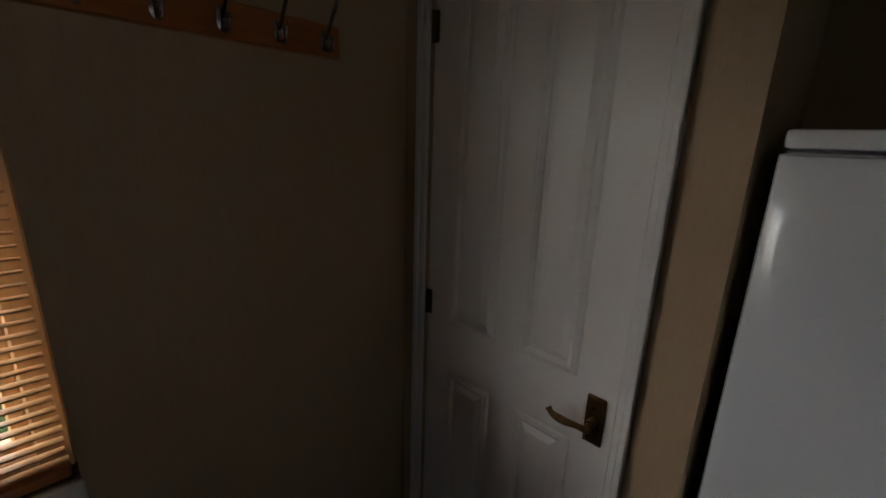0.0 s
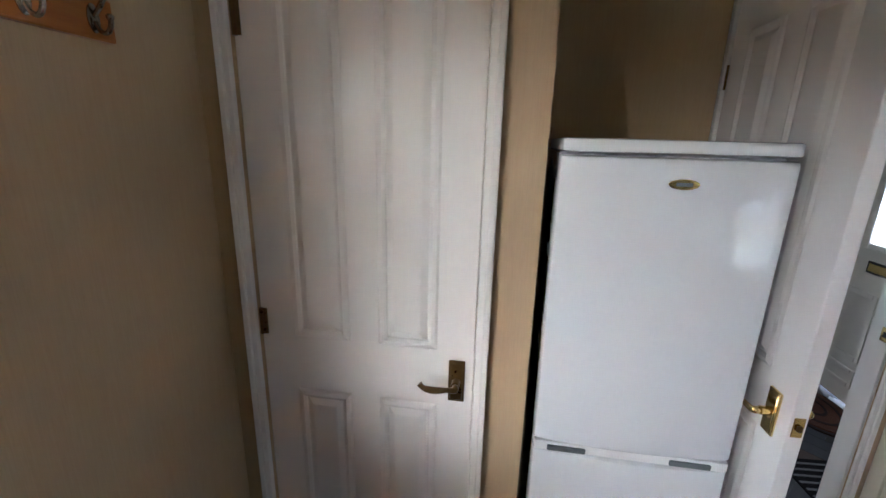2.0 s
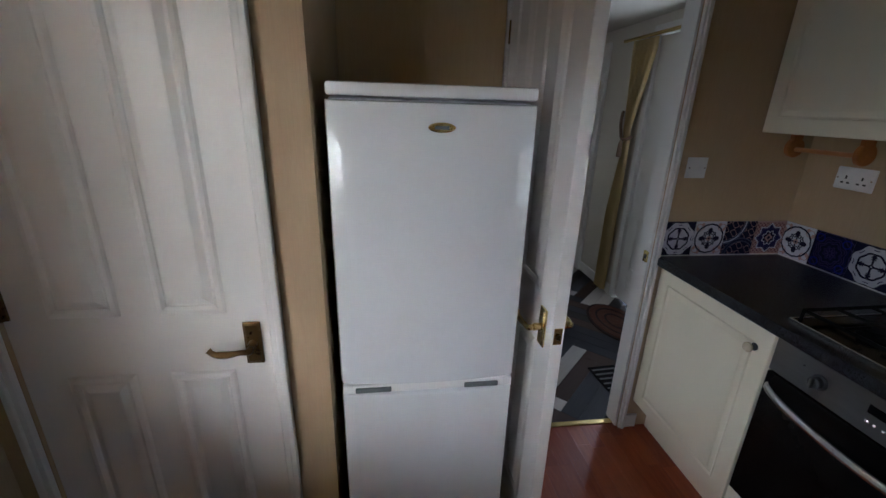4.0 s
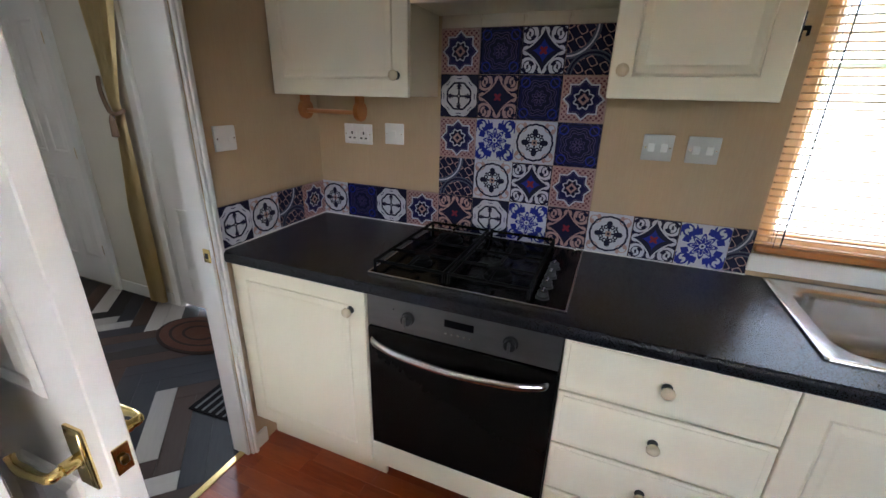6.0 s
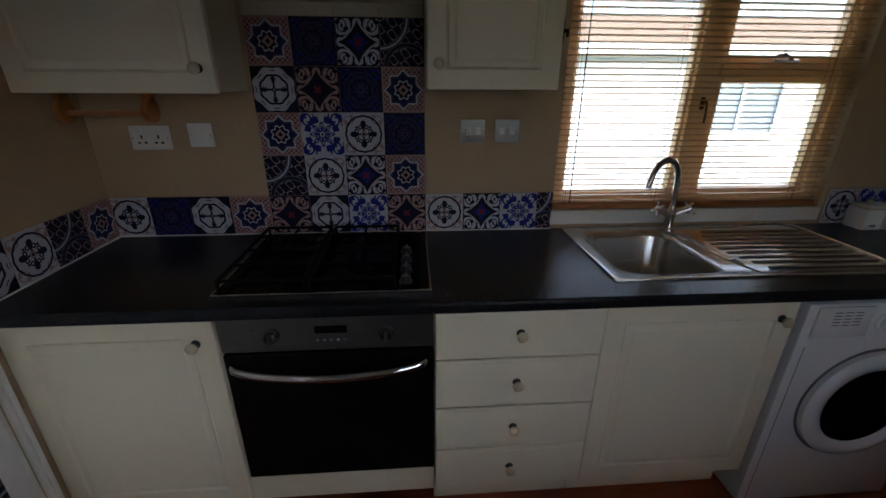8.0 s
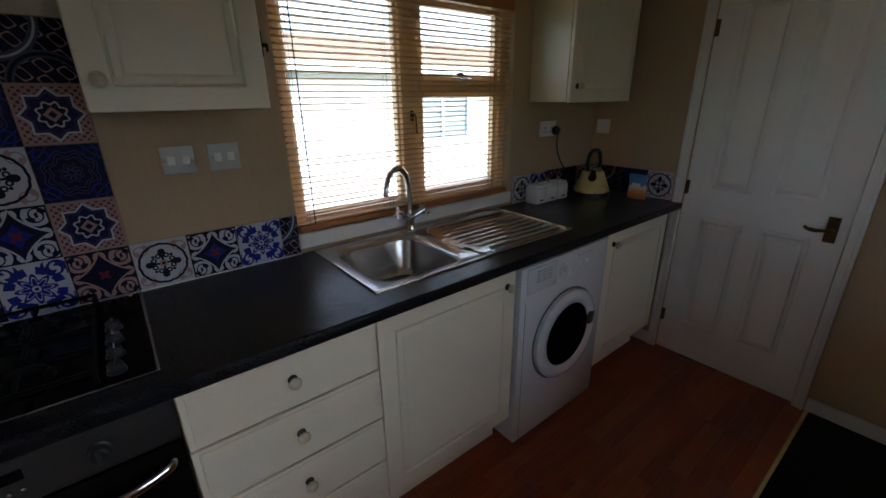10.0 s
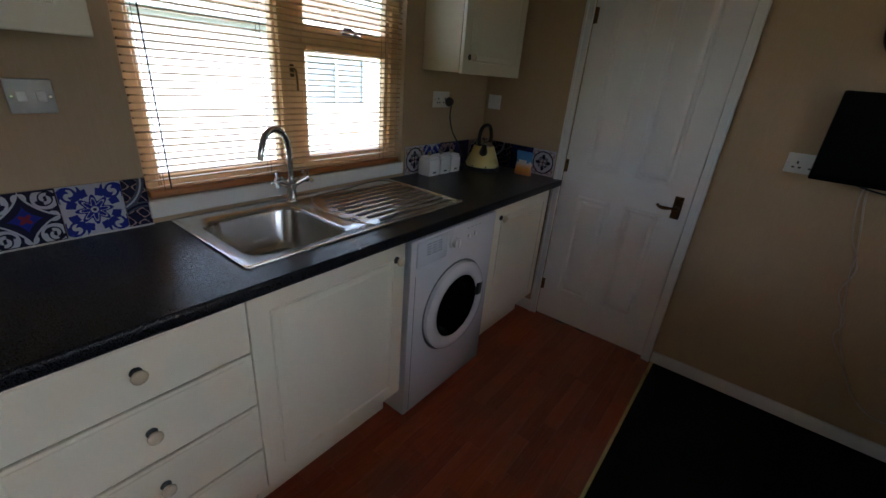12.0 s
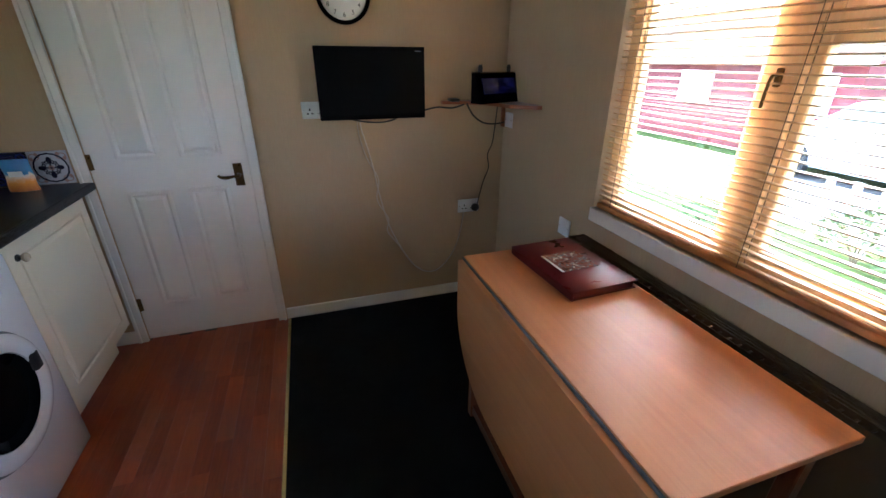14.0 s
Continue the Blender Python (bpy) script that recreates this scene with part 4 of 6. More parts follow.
wall_cabinet("wall_cabinet", 0.842, 1.408, 1.432, 0.885, 1.495, "cream wall cabinet with a panelled door above the worktop")
wall_cabinet("hood_cabinet", 0.240, 0.838, 1.702, 0.547, 1.738, "cream bridging cabinet above the hob", flat=True)
wall_cabinet("wall_cabinet", -0.165, 0.236, 1.446, 0.203, 1.512, "narrow cream wall cabinet beside the kitchen window")
wall_cabinet("wall_cabinet", -2.10, -1.547, 1.438, -1.60, 1.508, "cream wall cabinet above the kettle")

# ---- fridge ----
f = thing("fridge_freezer", (0.22, 1.1, 0), "tall white fridge freezer standing in the alcove", "fridge freezer")
FX0, FX1, FY = -0.006, 0.463, 0.815
part("body", box(B(), FX0 + 0.003, FX1 - 0.003, FY + 0.055, 1.385, 0.03, 1.505, 0.004), M_FRIDGE, f)
part("top", box(B(), FX0 + 0.003, FX1 - 0.003, FY + 0.004, 1.39, 1.5055, 1.534, 0.007, 2), M_FRIDGE, f, "", True)
part("door_seal", box(B(), FX0 + 0.008, FX1 - 0.008, FY + 0.046, FY + 0.055, 0.06, 1.495), M_GREYSEAL, f)


def bowed_door(x0, x1, y, back, z0, z1, sag=0.015):
    """A pressed door whose front swells gently towards its middle, with rolled edges."""
    bm, n, r = B(), 18, 0.010
    loops = []
    for z, d in ((z0, r), (z0 + r * 0.3, r * 0.3), (z0 + r, 0), (z1 - r, 0), (z1 - r * 0.3, r * 0.3), (z1, r)):
        row = [(x0, back), (x0, y + sag + r + d)]
        for i in range(n + 1):
            u = i / n
            row.append((x0 + r * 0.35 + (x1 - x0 - r * 0.7) * u, y + d + sag * (2 * u - 1) ** 2 + (r * 0.3 if i in (0, n) else 0)))
        row += [(x1, y + sag + r + d), (x1, back)]
        loops.append([bm.verts.new((px, py, z)) for px, py in row])
    for a, b in zip(loops, loops[1:]):
        for i in range(len(a)):
            bm.faces.new((a[i], a[(i + 1) % len(a)], b[(i + 1) % len(a)], b[i]))
    bm.faces.new(loops[0]), bm.faces.new(loops[-1])
    return bm


up = part("upper_door", bowed_door(FX0, FX1, FY - 0.008, FY + 0.046, 0.782, 1.498), M_FRIDGE, f, "", True)
part("lower_door", bowed_door(FX0, FX1, FY - 0.008, FY + 0.046, 0.06, 0.752), M_FRIDGE, f, "", True)
part("grip_strip", box(B(), FX0 + 0.004, FX1 - 0.004, FY + 0.004, FY + 0.046, 0.754, 0.780, 0.002), M_WHITE, f)
for x0, x1 in ((0.03, 0.125), (0.325, 0.42)):
    part("grip_slot", box(B(), x0, x1, FY - 0.001, FY + 0.006, 0.757, 0.772, 0.002), M_GREYSEAL, f)
bm = lathe(B(), [(0.030, 0), (0.030, 0.002), (0.027, 0.003)], Matrix.Translation((0.243, FY - 0.0075, 1.446)) @ Matrix.Rotation(radians(90), 4, "X") @ Matrix.Diagonal((1, 0.36, 1, 1)), 32)
bd = part("badge", bm, M_BRASSPALE, up, "small oval maker's plate", True)
part("badge_centre", box(B(), 0.227, 0.259, FY - 0.0116, FY - 0.0104, 1.442, 1.450), M_GREYSEAL, bd)
for xx in (0.02, 0.42):
    part("foot", lathe(B(), [(0.02, 0), (0.02, 0.02), (0.01, 0.03)], Matrix.Translation((xx, FY + 0.08, 0)), 12), M_BLACK, f)

# ---- drop-leaf table ----
t = thing("drop_leaf_table", (-0.49, -0.70, 0), "beech-effect drop-leaf table with its leaf folded down", "table")
TZ, TX0, TX1, TY0, TY1 = 0.76, -0.70, -0.232, -1.19, -0.18
part("tabletop", box(B(), TX0, TX1, TY0, TY1, TZ - 0.018, TZ, 0.002), M_TABLE, t)
bm = B()
n = 16
pts = [(TY0 + 0.004, TZ - 0.012), (TY0 + 0.004, 0.55)] + [(TY0 + 0.004 + 0.34 * (1 - math.cos(i / n * math.pi / 2)), 0.55 - 0.30 * math.sin(i / n * math.pi / 2)) for i in range(1, n + 1)]
pts += [((TY0 + TY1) - y, z) for y, z in reversed(pts)]
fa = [bm.verts.new((TX1 + 0.006, y, z)) for y, z in pts]
fb = [bm.verts.new((TX1 + 0.024, y, z)) for y, z in pts]
bm.faces.new(fa), bm.faces.new(list(reversed(fb)))
for i in range(len(pts)):
    bm.faces.new((fa[i], fa[(i + 1) % len(pts)], fb[(i + 1) % len(pts)], fb[i]))
part("drop_leaf", bm, M_TABLE, t)
# the gap's shade is drawn as a dark strip between top and leaf
part("gap_shade", box(B(), TX1 + 0.0005, TX1 + 0.005, TY0, TY1, TZ - 0.02, TZ - 0.004), M_GREYSEAL, t, "dark strip for the shade in the gap between top and leaf")
for x, y in ((TX0 + 0.03, TY0 + 0.06), (TX1 - 0.04, TY0 + 0.06), (TX0 + 0.03, TY1 - 0.06), (TX1 - 0.04, TY1 - 0.06)):
    part("leg", box(B(), x - 0.018, x + 0.018, y - 0.018, y + 0.018, 0.006, TZ - 0.018, 0.003), M_TABLELEG, t)
for x in (TX0 + 0.03, TX1 - 0.04):
    part("rail", box(B(), x - 0.009, x + 0.009, TY0 + 0.08, TY1 - 0.08, TZ - 0.08, TZ - 0.019), M_TABLELEG, t)
    part("stretcher", box(B(), x - 0.011, x + 0.011, TY0 + 0.08, TY1 - 0.08, 0.03, 0.075), M_TABLELEG, t)
for y in (TY0 + 0.06, TY1 - 0.06):
    part("end_rail", box(B(), TX0 + 0.05, TX1 - 0.06, y - 0.009, y + 0.009, TZ - 0.08, TZ - 0.019), M_TABLELEG, t)
for y in (-1.0, -0.4):
    part("leaf_hinge", box(B(), TX1 - 0.03, TX1 + 0.006, y - 0.015, y + 0.015, TZ - 0.0205, TZ - 0.0182), M_BRASSPALE, t)

# ---- switches and sockets ----
def plate(name, x, y, z, facing, wide, label, gang=2, mat=None, rockers=True):
    """A wall plate with rockers or socket holes. facing: the axis that it looks along."""
    rot = {"-x": 90, "+x": -90, "-y": 180, "+y": 0}[facing]
    e = thing(name, None, label, "socket" if "socket" in name else "switch", "wall plates", m=pose(x, y, z, 0, 0, rot))
    part("face_plate", box(B(), -wide / 2, wide / 2, 0, 0.009, -0.041, 0.041, 0.003, 2), mat or M_WHITE, e, "", True)
    for i in range(gang):
        cx = (i - (gang - 1) / 2) * wide / (gang + 0.4)
        if rockers:
            part("rocker", box(B(), cx - 0.010, cx + 0.010, 0.008, 0.0125, -0.013, 0.013, 0.002), M_WHITE, e)
        else:
            sk = part("socket_face", box(B(), cx - 0.022, cx + 0.022, 0.0085, 0.0102, -0.028, 0.012, 0.002), M_WHITE, e)
            for hx, hz, hw, hh in ((0, 0.004, 0.003, 0.006), (-0.011, -0.016, 0.005, 0.003), (0.011, -0.016, 0.005, 0.003)):
                part("pin_hole", box(B(), cx + hx - hw, cx + hx + hw, 0.0095, 0.0108, hz - hh, hz + hh), M_BLACK, sk)
            part("rocker", box(B(), cx - 0.006, cx + 0.006, 0.008, 0.0135, 0.018, 0.034, 0.002), M_WHITE, e)
    for sx in (-1, 1):
        part("screw", lathe(B(), [(0.0035, 0), (0.003, 0.0015)], Matrix.Translation((sx * (wide / 2 - 0.009), 0.009, 0)) @ Matrix.Rotation(radians(-90), 4, "X"), 8), M_CHROME, e)
    return e


plate("cooker_switch", XS, 0.062, 1.296, "-x", 0.09, "satin steel switch plate with white rockers", 2, M_PLATE)
plate("cooker_switch", XS, -0.067, 1.296, "-x", 0.09, "satin steel switch plate with white rockers", 2, M_PLATE)
plate("double_socket", XS, 1.203, 1.276, "-x", 0.135, "white double socket above the worktop", 2, None, False)
plate("light_switch", XS, 1.03, 1.285, "-x", 0.085, "white single fused switch above the worktop", 1)
plate("light_switch", 1.352, YA, 1.285, "-y", 0.085, "white light switch beside the hall doorway", 2)
plate("double_socket", XS, -1.715, 1.296, "-x", 0.135, "white double socket above the kettle", 2, None, False)
plate("light_switch", 1.78, YB, 1.29, "+y", 0.085, "white wall switch beside the wall cabinet", 1)
plate("double_socket", 0.222, YB, 1.20, "+y", 0.135, "white socket half hidden by the television", 2, None, False)
plate("double_socket", -0.625, YB, 0.61, "+y", 0.135, "white double socket low on the wall", 2, None, False)
plate("light_switch", XC, -2.09, 1.125, "+x", 0.085, "white wall plate below the corner shelf", 1)
plate("light_switch", XC, -1.435, 0.715, "+x", 0.085, "white wall plate below the window", 1)


def plug(x, y, z, axis, label):
    m = pose(x, y, z, 0, 0, {"-x": 90, "+y": 0}[axis])
    e = thing("plug", None, label, "plug", m=m)
    bm = lathe(B(), [(0.021, 0.0), (0.025, 0.006), (0.024, 0.022), (0.017, 0.032), (0.010, 0.036)], Matrix.Translation((0, 0.0105, 0)) @ Matrix.Rotation(radians(-90), 4, "X"), 14)
    part("plug_body", bm, M_BLACK, e, "", True)
    return e


plug(XS, -1.765, 1.285, "-x", "black plug in the socket above the kettle")
plug(-0.665, YB, 0.60, "+y", "black plug in the low wall socket")


def cable(pts, rad, mat, label):
    return tagged(part("cable", tube(B(), arc(pts, 6), rad, 6), mat, None, "", True), label, "cable")


cable([(1.81, -1.765, 1.265), (1.82, -1.775, 1.20), (1.81, -1.80, 1.12), (1.78, -1.85, 1.03), (1.76, -1.88, 0.95), (1.76, -1.90, 0.916)], 0.0038, M_BLACK, "black kettle cable hanging from the socket")
wy = YB + 0.006
cable([(0.01, wy + 0.03, 1.17), (0.0, wy, 1.10), (-0.03, wy, 0.98), (-0.055, wy, 0.86), (-0.07, wy, 0.76), (-0.10, wy, 0.62), (-0.135, wy, 0.50), (-0.20, wy, 0.36), (-0.285, wy, 0.23), (-0.37, wy, 0.185), (-0.45, wy, 0.21), (-0.53, wy, 0.31), (-0.575, wy, 0.44), (-0.595, wy, 0.57)], 0.004, M_CORD, "loose cream cable hanging below the television")
cable([(0.02, wy + 0.02, 1.16), (0.015, wy + 0.003, 1.08), (-0.015, wy + 0.006, 0.95), (-0.075, wy + 0.002, 0.82), (-0.06, wy + 0.006, 0.70), (-0.12, wy + 0.004, 0.58), (-0.11, wy + 0.007, 0.50), (-0.18, wy + 0.004, 0.39), (-0.25, wy + 0.006, 0.27), (-0.33, wy + 0.004, 0.20)], 0.0032, M_CORD, "second cream cable twisted down the wall")
cable([(-0.25, wy + 0.05, 1.18), (-0.343, wy + 0.01, 1.185), (-0.42, wy + 0.02, 1.20), (-0.50, wy + 0.03, 1.195), (-0.56, wy + 0.06, 1.215)], 0.0045, M_BLACK, "black cable from television to corner shelf")
cable([(-0.56, wy + 0.10, 1.222), (-0.60, wy + 0.10, 1.16), (-0.66, wy + 0.10, 1.12), (-0.74, wy + 0.08, 1.108), (-0.80, wy + 0.075, 1.115)], 0.0045, M_BLACK, "black cable drooping below the corner shelf")
cable([(-0.78, wy + 0.02, 1.21), (-0.775, wy, 1.05), (-0.765, wy, 0.98), (-0.74, wy, 0.92), (-0.75, wy, 0.84), (-0.72, wy, 0.76), (-0.70, wy, 0.68), (-0.672, wy + 0.03, 0.625)], 0.0032, M_DARKCORD, "thin brown cable from shelf to socket")
cable([(0.10, wy + 0.05, 1.17), (0.0, wy + 0.06, 1.145), (-0.10, wy + 0.06, 1.137), (-0.17, wy + 0.06, 1.15), (-0.2, wy + 0.05, 1.17)], 0.004, M_BLACK, "black cable looping below the television")

# ---- television, clock, corner shelf ----
tv = thing("television", (-0.07, YB, 1.16), "black flat screen television on a wall bracket", "television")
part("bezel", box(B(), -0.330, 0.205, -2.108, -2.07, 1.157, 1.493, 0.004, 2), M_BLACKGLOSS, tv, "", True)
part("screen", box(B(), -0.317, 0.192, -2.0705, -2.0685, 1.180, 1.482), M_BLACKGLOSS, tv, "dark glossy screen")
part("back_shell", box(B(), -0.25, 0.11, -2.135, -2.1085, 1.20, 1.46, 0.01), M_BLACK, tv)
part("wall_bracket", box(B(), -0.12, -0.02, YB, -2.1355, 1.27, 1.39, 0.003), M_BLACK, tv)
part("maker_mark", box(B(), -0.310, -0.280, -2.0684, -2.0675, 1.471, 1.476), M_GREYSEAL, tv)

ck = thing("wall_clock", None, "round white wall clock with a chrome and black rim", "clock", m=pose(0.038, YB, 1.712, 0, 0, 180) @ pose(0, 0, 0, 90, 0, 0) @ Matrix.Diagonal((1.05, 1.05, 1, 1)))
part("rim", annulus(B(), [(0.120, 0.0), (0.120, 0.026), (0.112, 0.034), (0.103, 0.030), (0.102, 0.010), (0.102, 0.0)], Matrix.Identity(4)), M_BLACKGLOSS, ck, "dark rim", True)
part("dial", lathe(B(), [(0.102, 0.004), (0.102, 0.010)], n=40), M_WHITE, ck, "white clock face")
for hour in range(1, 13):
    a = radians(90 - hour * 30)
    fc = bpy.data.curves.new("numeral", "FONT")
    fc.body, fc.size, fc.align_x, fc.align_y, fc.extrude = str(hour), 0.027, "CENTER", "CENTER", 0.0004
    ob = new("numeral", fc)
    fc.materials.append(M_BLACK)
    ob.parent = ck
    ob.matrix_basis = Matrix.Translation((0.080 * math.cos(a), 0.080 * math.sin(a), 0.0108))
for ang, ln, wd, nm in ((90 - 2 * 30 - 0, 0.045, 0.0045, "hour_hand"), (90, 0.068, 0.003, "minute_hand")):
    hd = part(nm, box(B(), -0.010, ln, -wd, wd, 0.0125, 0.0135), M_BLACK, ck)
    hd.matrix_basis = Matrix.Rotation(radians(ang), 4, "Z")
part("hub", lathe(B(), [(0.006, 0.011), (0.006, 0.016), (0.003, 0.017)], n=12), M_BLACK, ck)

cs = thing("corner_shelf", (-0.7, -2.05, 1.21), "small red-brown wooden corner shelf", "shelf")
bm = B()
rim_pts = [(XC + 0.002, YB + 0.002), (XC + 0.388, YB + 0.002), (XC + 0.388, YB + 0.03)] + [(XC + 0.33 - 0.20 * math.sin(i / 8 * math.pi / 2), YB + 0.05 + 0.26 * (1 - math.cos(i / 8 * math.pi / 2)) + 0.02 * i / 8) for i in range(1, 9)] + [(XC + 0.03, YB + 0.425), (XC + 0.002, YB + 0.425)]
lo_r, hi_r = ([bm.verts.new((x, y, z)) for x, y in rim_pts] for z in (1.214, 1.232))
bm.faces.new(lo_r), bm.faces.new(list(reversed(hi_r)))
for i in range(len(rim_pts)):
    bm.faces.new((lo_r[i], lo_r[(i + 1) % len(rim_pts)], hi_r[(i + 1) % len(rim_pts)], hi_r[i]))
part("board", bm, M_SHELF, cs)
part("bracket", box(B(), XC + 0.002, XC + 0.022, YB + 0.002, YB + 0.022, 1.08, 1.2138, 0.003), M_SHELF, cs)

M_SCREEN, tt, bb = material("blue_lit_display", 0.2, 0, (0.01, 0.01, 0.03))
blue = noise_of(tt, mapped(tt, (9, 9, 14)), 1.5, 2)
tt.links.new(ramp(tt, blue, (0.45, (0.0, 0.0, 0.01)), (0.60, (0.008, 0.012, 0.16)), (0.74, (0.12, 0.14, 0.75))), bb.inputs["Emission Color"])
bb.inputs["Emission Strength"].default_value = 0.005
rd = thing("smart_display", None, "black tabletop display with a blue lit screen", "display", m=pose(-0.70, -1.995, 1.2325, 0, 0, 24) @ Matrix.Diagonal((1.28, 1, 1.05, 1)))
bm = B()
side = [(-0.03, 0.0), (0.045, 0.0), (0.035, 0.02), (-0.005, 0.135), (-0.03, 0.14)]
va, vb = ([bm.verts.new((x, y, z)) for y, z in side] for x in (-0.125, 0.125))
bm.faces.new(va), bm.faces.new(list(reversed(vb)))
for i in range(5):
    bm.faces.new((va[i], va[(i + 1) % 5], vb[(i + 1) % 5], vb[i]))
part("case", bm, M_BLACKGLOSS, rd)
sc = part("screen", box(B(), -0.098, 0.098, 0, 0.003, 0.022, 0.095), M_SCREEN, rd, "screen glowing dim blue")
sc.matrix_basis = pose(0, 0.0345, 0.021, -19.5 + 39, 0, 0)
for x in (-0.085, 0.085):
    part("aerial", lathe(B(), [(0.009, 0), (0.010, 0.02), (0.007, 0.034)], Matrix.Translation((x, -0.02, 0.139)), 12), M_BLACK, rd, "", True)
tagged(part("remote_control", box(B(), -0.52, -0.47, -2.13, -2.06, 1.2325, 1.248, 0.006, 2), M_BLACK, None, "", True), "small black remote lying on the corner shelf", "remote control")

# ---- coat rail ----
cr = thing("coat_rail", (XC, 0.3, 1.66), "orange pine coat rail with chrome double hooks", "coat rack")
part("board", box(B(), XC, XC + 0.018, -0.05, 0.597, 1.672, 1.740, 0.003), M_PINE, cr)
for y in (0.557, 0.452, 0.345, 0.240, 0.135, 0.03):
    x0 = XC + 0.018
    pl = part("hook_plate", lathe(B(), [(0.011, 0), (0.011, 0.002), (0.007, 0.004)], Matrix.Translation((x0, y, 1.704)) @ Matrix.Rotation(radians(90), 4, "Y") @ Matrix.Diagonal((2.1, 1, 1, 1)), 16), M_HOOK, cr, "oval chrome hook plate", True)
    bm = tube(B(), arc([(x0 + 0.003, y, 1.708), (x0 + 0.018, y, 1.722), (x0 + 0.035, y, 1.747), (x0 + 0.052, y, 1.767), (x0 + 0.055, y, 1.784)], 5), 0.0042, 8)
    lathe(bm, [(0.003, 0), (0.0068, 0.004), (0.0068, 0.009), (0.003, 0.013)], Matrix.Translation((x0 + 0.055, y, 1.780)), 10)
    tube(bm, arc([(x0 + 0.003, y, 1.698), (x0 + 0.012, y, 1.684), (x0 + 0.025, y, 1.682), (x0 + 0.033, y, 1.694), (x0 + 0.033, y, 1.704)], 5), 0.004, 8)
    lathe(bm, [(0.003, 0), (0.006, 0.003), (0.006, 0.007), (0.003, 0.010)], Matrix.Translation((x0 + 0.033, y, 1.700)), 10)
    part("hook", bm, M_HOOK, pl, "", True)

# ---- things round the worktop ----
ph = thing("paper_towel_holder", (1.74, 1.25, 1.333), "orange pine paper towel holder below the cabinet", "towel holder")
for y in (1.385, 1.125):
    bm = box(B(), 1.722, 1.768, y - 0.009, y + 0.009, 1.385, 1.4305, 0.003)
    lathe(bm, [(0.036, -0.010), (0.039, -0.006), (0.039, 0.006), (0.036, 0.010)], Matrix.Translation((1.745, y, 1.372)) @ Matrix.Rotation(radians(90), 4, "X"), 24)
    part("bracket", bm, M_PINE, ph)
part("dowel", tube(B(), [(1.745, 1.394, 1.366), (1.745, 1.116, 1.366)], 0.009, 12), M_TABLE, ph, "pale wooden dowel")

hk = thing("blind_clip", (1.61, -0.17, 1.6), "black metal hook on the side of the wall cabinet", "hook")
part("clip", box(box(box(B(), 1.618, 1.634, -0.171, -0.1635, 1.575, 1.64, 0.002), 1.62, 1.630, -0.186, -0.169, 1.600, 1.610, 0.002), 1.62, 1.630, -0.186, -0.180, 1.588, 1.610, 0.002), M_BLACKGLOSS, hk)


def canister(y, label):
    e = thing("canister", (1.785, y, 0.91), label, "canister", "white square canisters")
    b = 0.042
    part("body", box(B(), 1.785 - b, 1.785 + b, y - b, y + b, 0.9105, 0.998, 0.006, 2), M_WHITE, e, "", True)
    part("lid", box(B(), 1.785 - b + 0.006, 1.785 + b - 0.006, y - b + 0.006, y + b - 0.006, 0.998, 1.012, 0.004, 2), M_WHITE, e, "", True)
    part("lid_knob", lathe(B(), [(0.006, 0), (0.005, 0.006), (0.011, 0.014), (0.008, 0.020)], Matrix.Translation((1.785, y, 1.011)), 14), M_KNOB, e, "", True)
    part("printed_word", box(B(), 1.7424, 1.7432, y - 0.014, y + 0.014, 0.925, 0.934), M_GREYSEAL, e)
    return e


for y in (-1.575, -1.67, -1.765):
    canister(y, "white ceramic square canister with a small knob lid")

M_KETTLE = varied("pale_yellow_enamel", (0.74, 0.60, 0.20), (0.80, 0.67, 0.27), 0.3, 3, relief=0.01, coat=0.3)
kt = thing("kettle", (1.70, -1.99, 0.91), "pale yellow pyramid kettle on a black base", "kettle")
KM = Matrix.Translation((1.705, -1.985, 0.91))
part("base", lathe(B(), [(0.105, 0.0005), (0.106, 0.012), (0.100, 0.022)], KM, 36), M_BLACK, kt, "black power base", True)
part("body", lathe(B(), [(0.100, 0.022), (0.104, 0.028), (0.102, 0.036), (0.062, 0.135), (0.056, 0.142)], KM, 36), M_KETTLE, kt, "pale yellow body", True)
part("lid", lathe(B(), [(0.056, 0.142), (0.050, 0.150), (0.036, 0.162), (0.012, 0.168), (0.011, 0.176), (0.016, 0.184), (0.012, 0.190), (0.003, 0.191)], KM, 28), M_CHROME, kt, "chrome lid", True)
part("handle", tube(B(), arc([KM @ Vector(p) for p in ((0.0, -0.058, 0.145), (0, -0.068, 0.19), (0, -0.045, 0.245), (0, 0.0, 0.258), (0, 0.045, 0.24), (0, 0.062, 0.19), (0, 0.056, 0.145))], 6), 0.011, 10), M_BLACK, kt, "black arched handle", True)
part("spout", tube(B(), [KM @ Vector(p) for p in ((-0.03, 0.05, 0.105), (-0.055, 0.085, 0.135), (-0.062, 0.098, 0.150))], 0.02, 12, [1.3, 0.9, 0.7]), M_BLACK, kt, "black spout", True)
for a in range(8):
    part("base_stud", lathe(B(), [(0.006, 0), (0.004, 0.003)], KM @ Matrix.Rotation(a * math.pi / 4, 4, "Z") @ Matrix.Translation((0.103, 0, 0.03)) @ Matrix.Rotation(radians(90), 4, "Y"), 8), M_CHROME, kt)

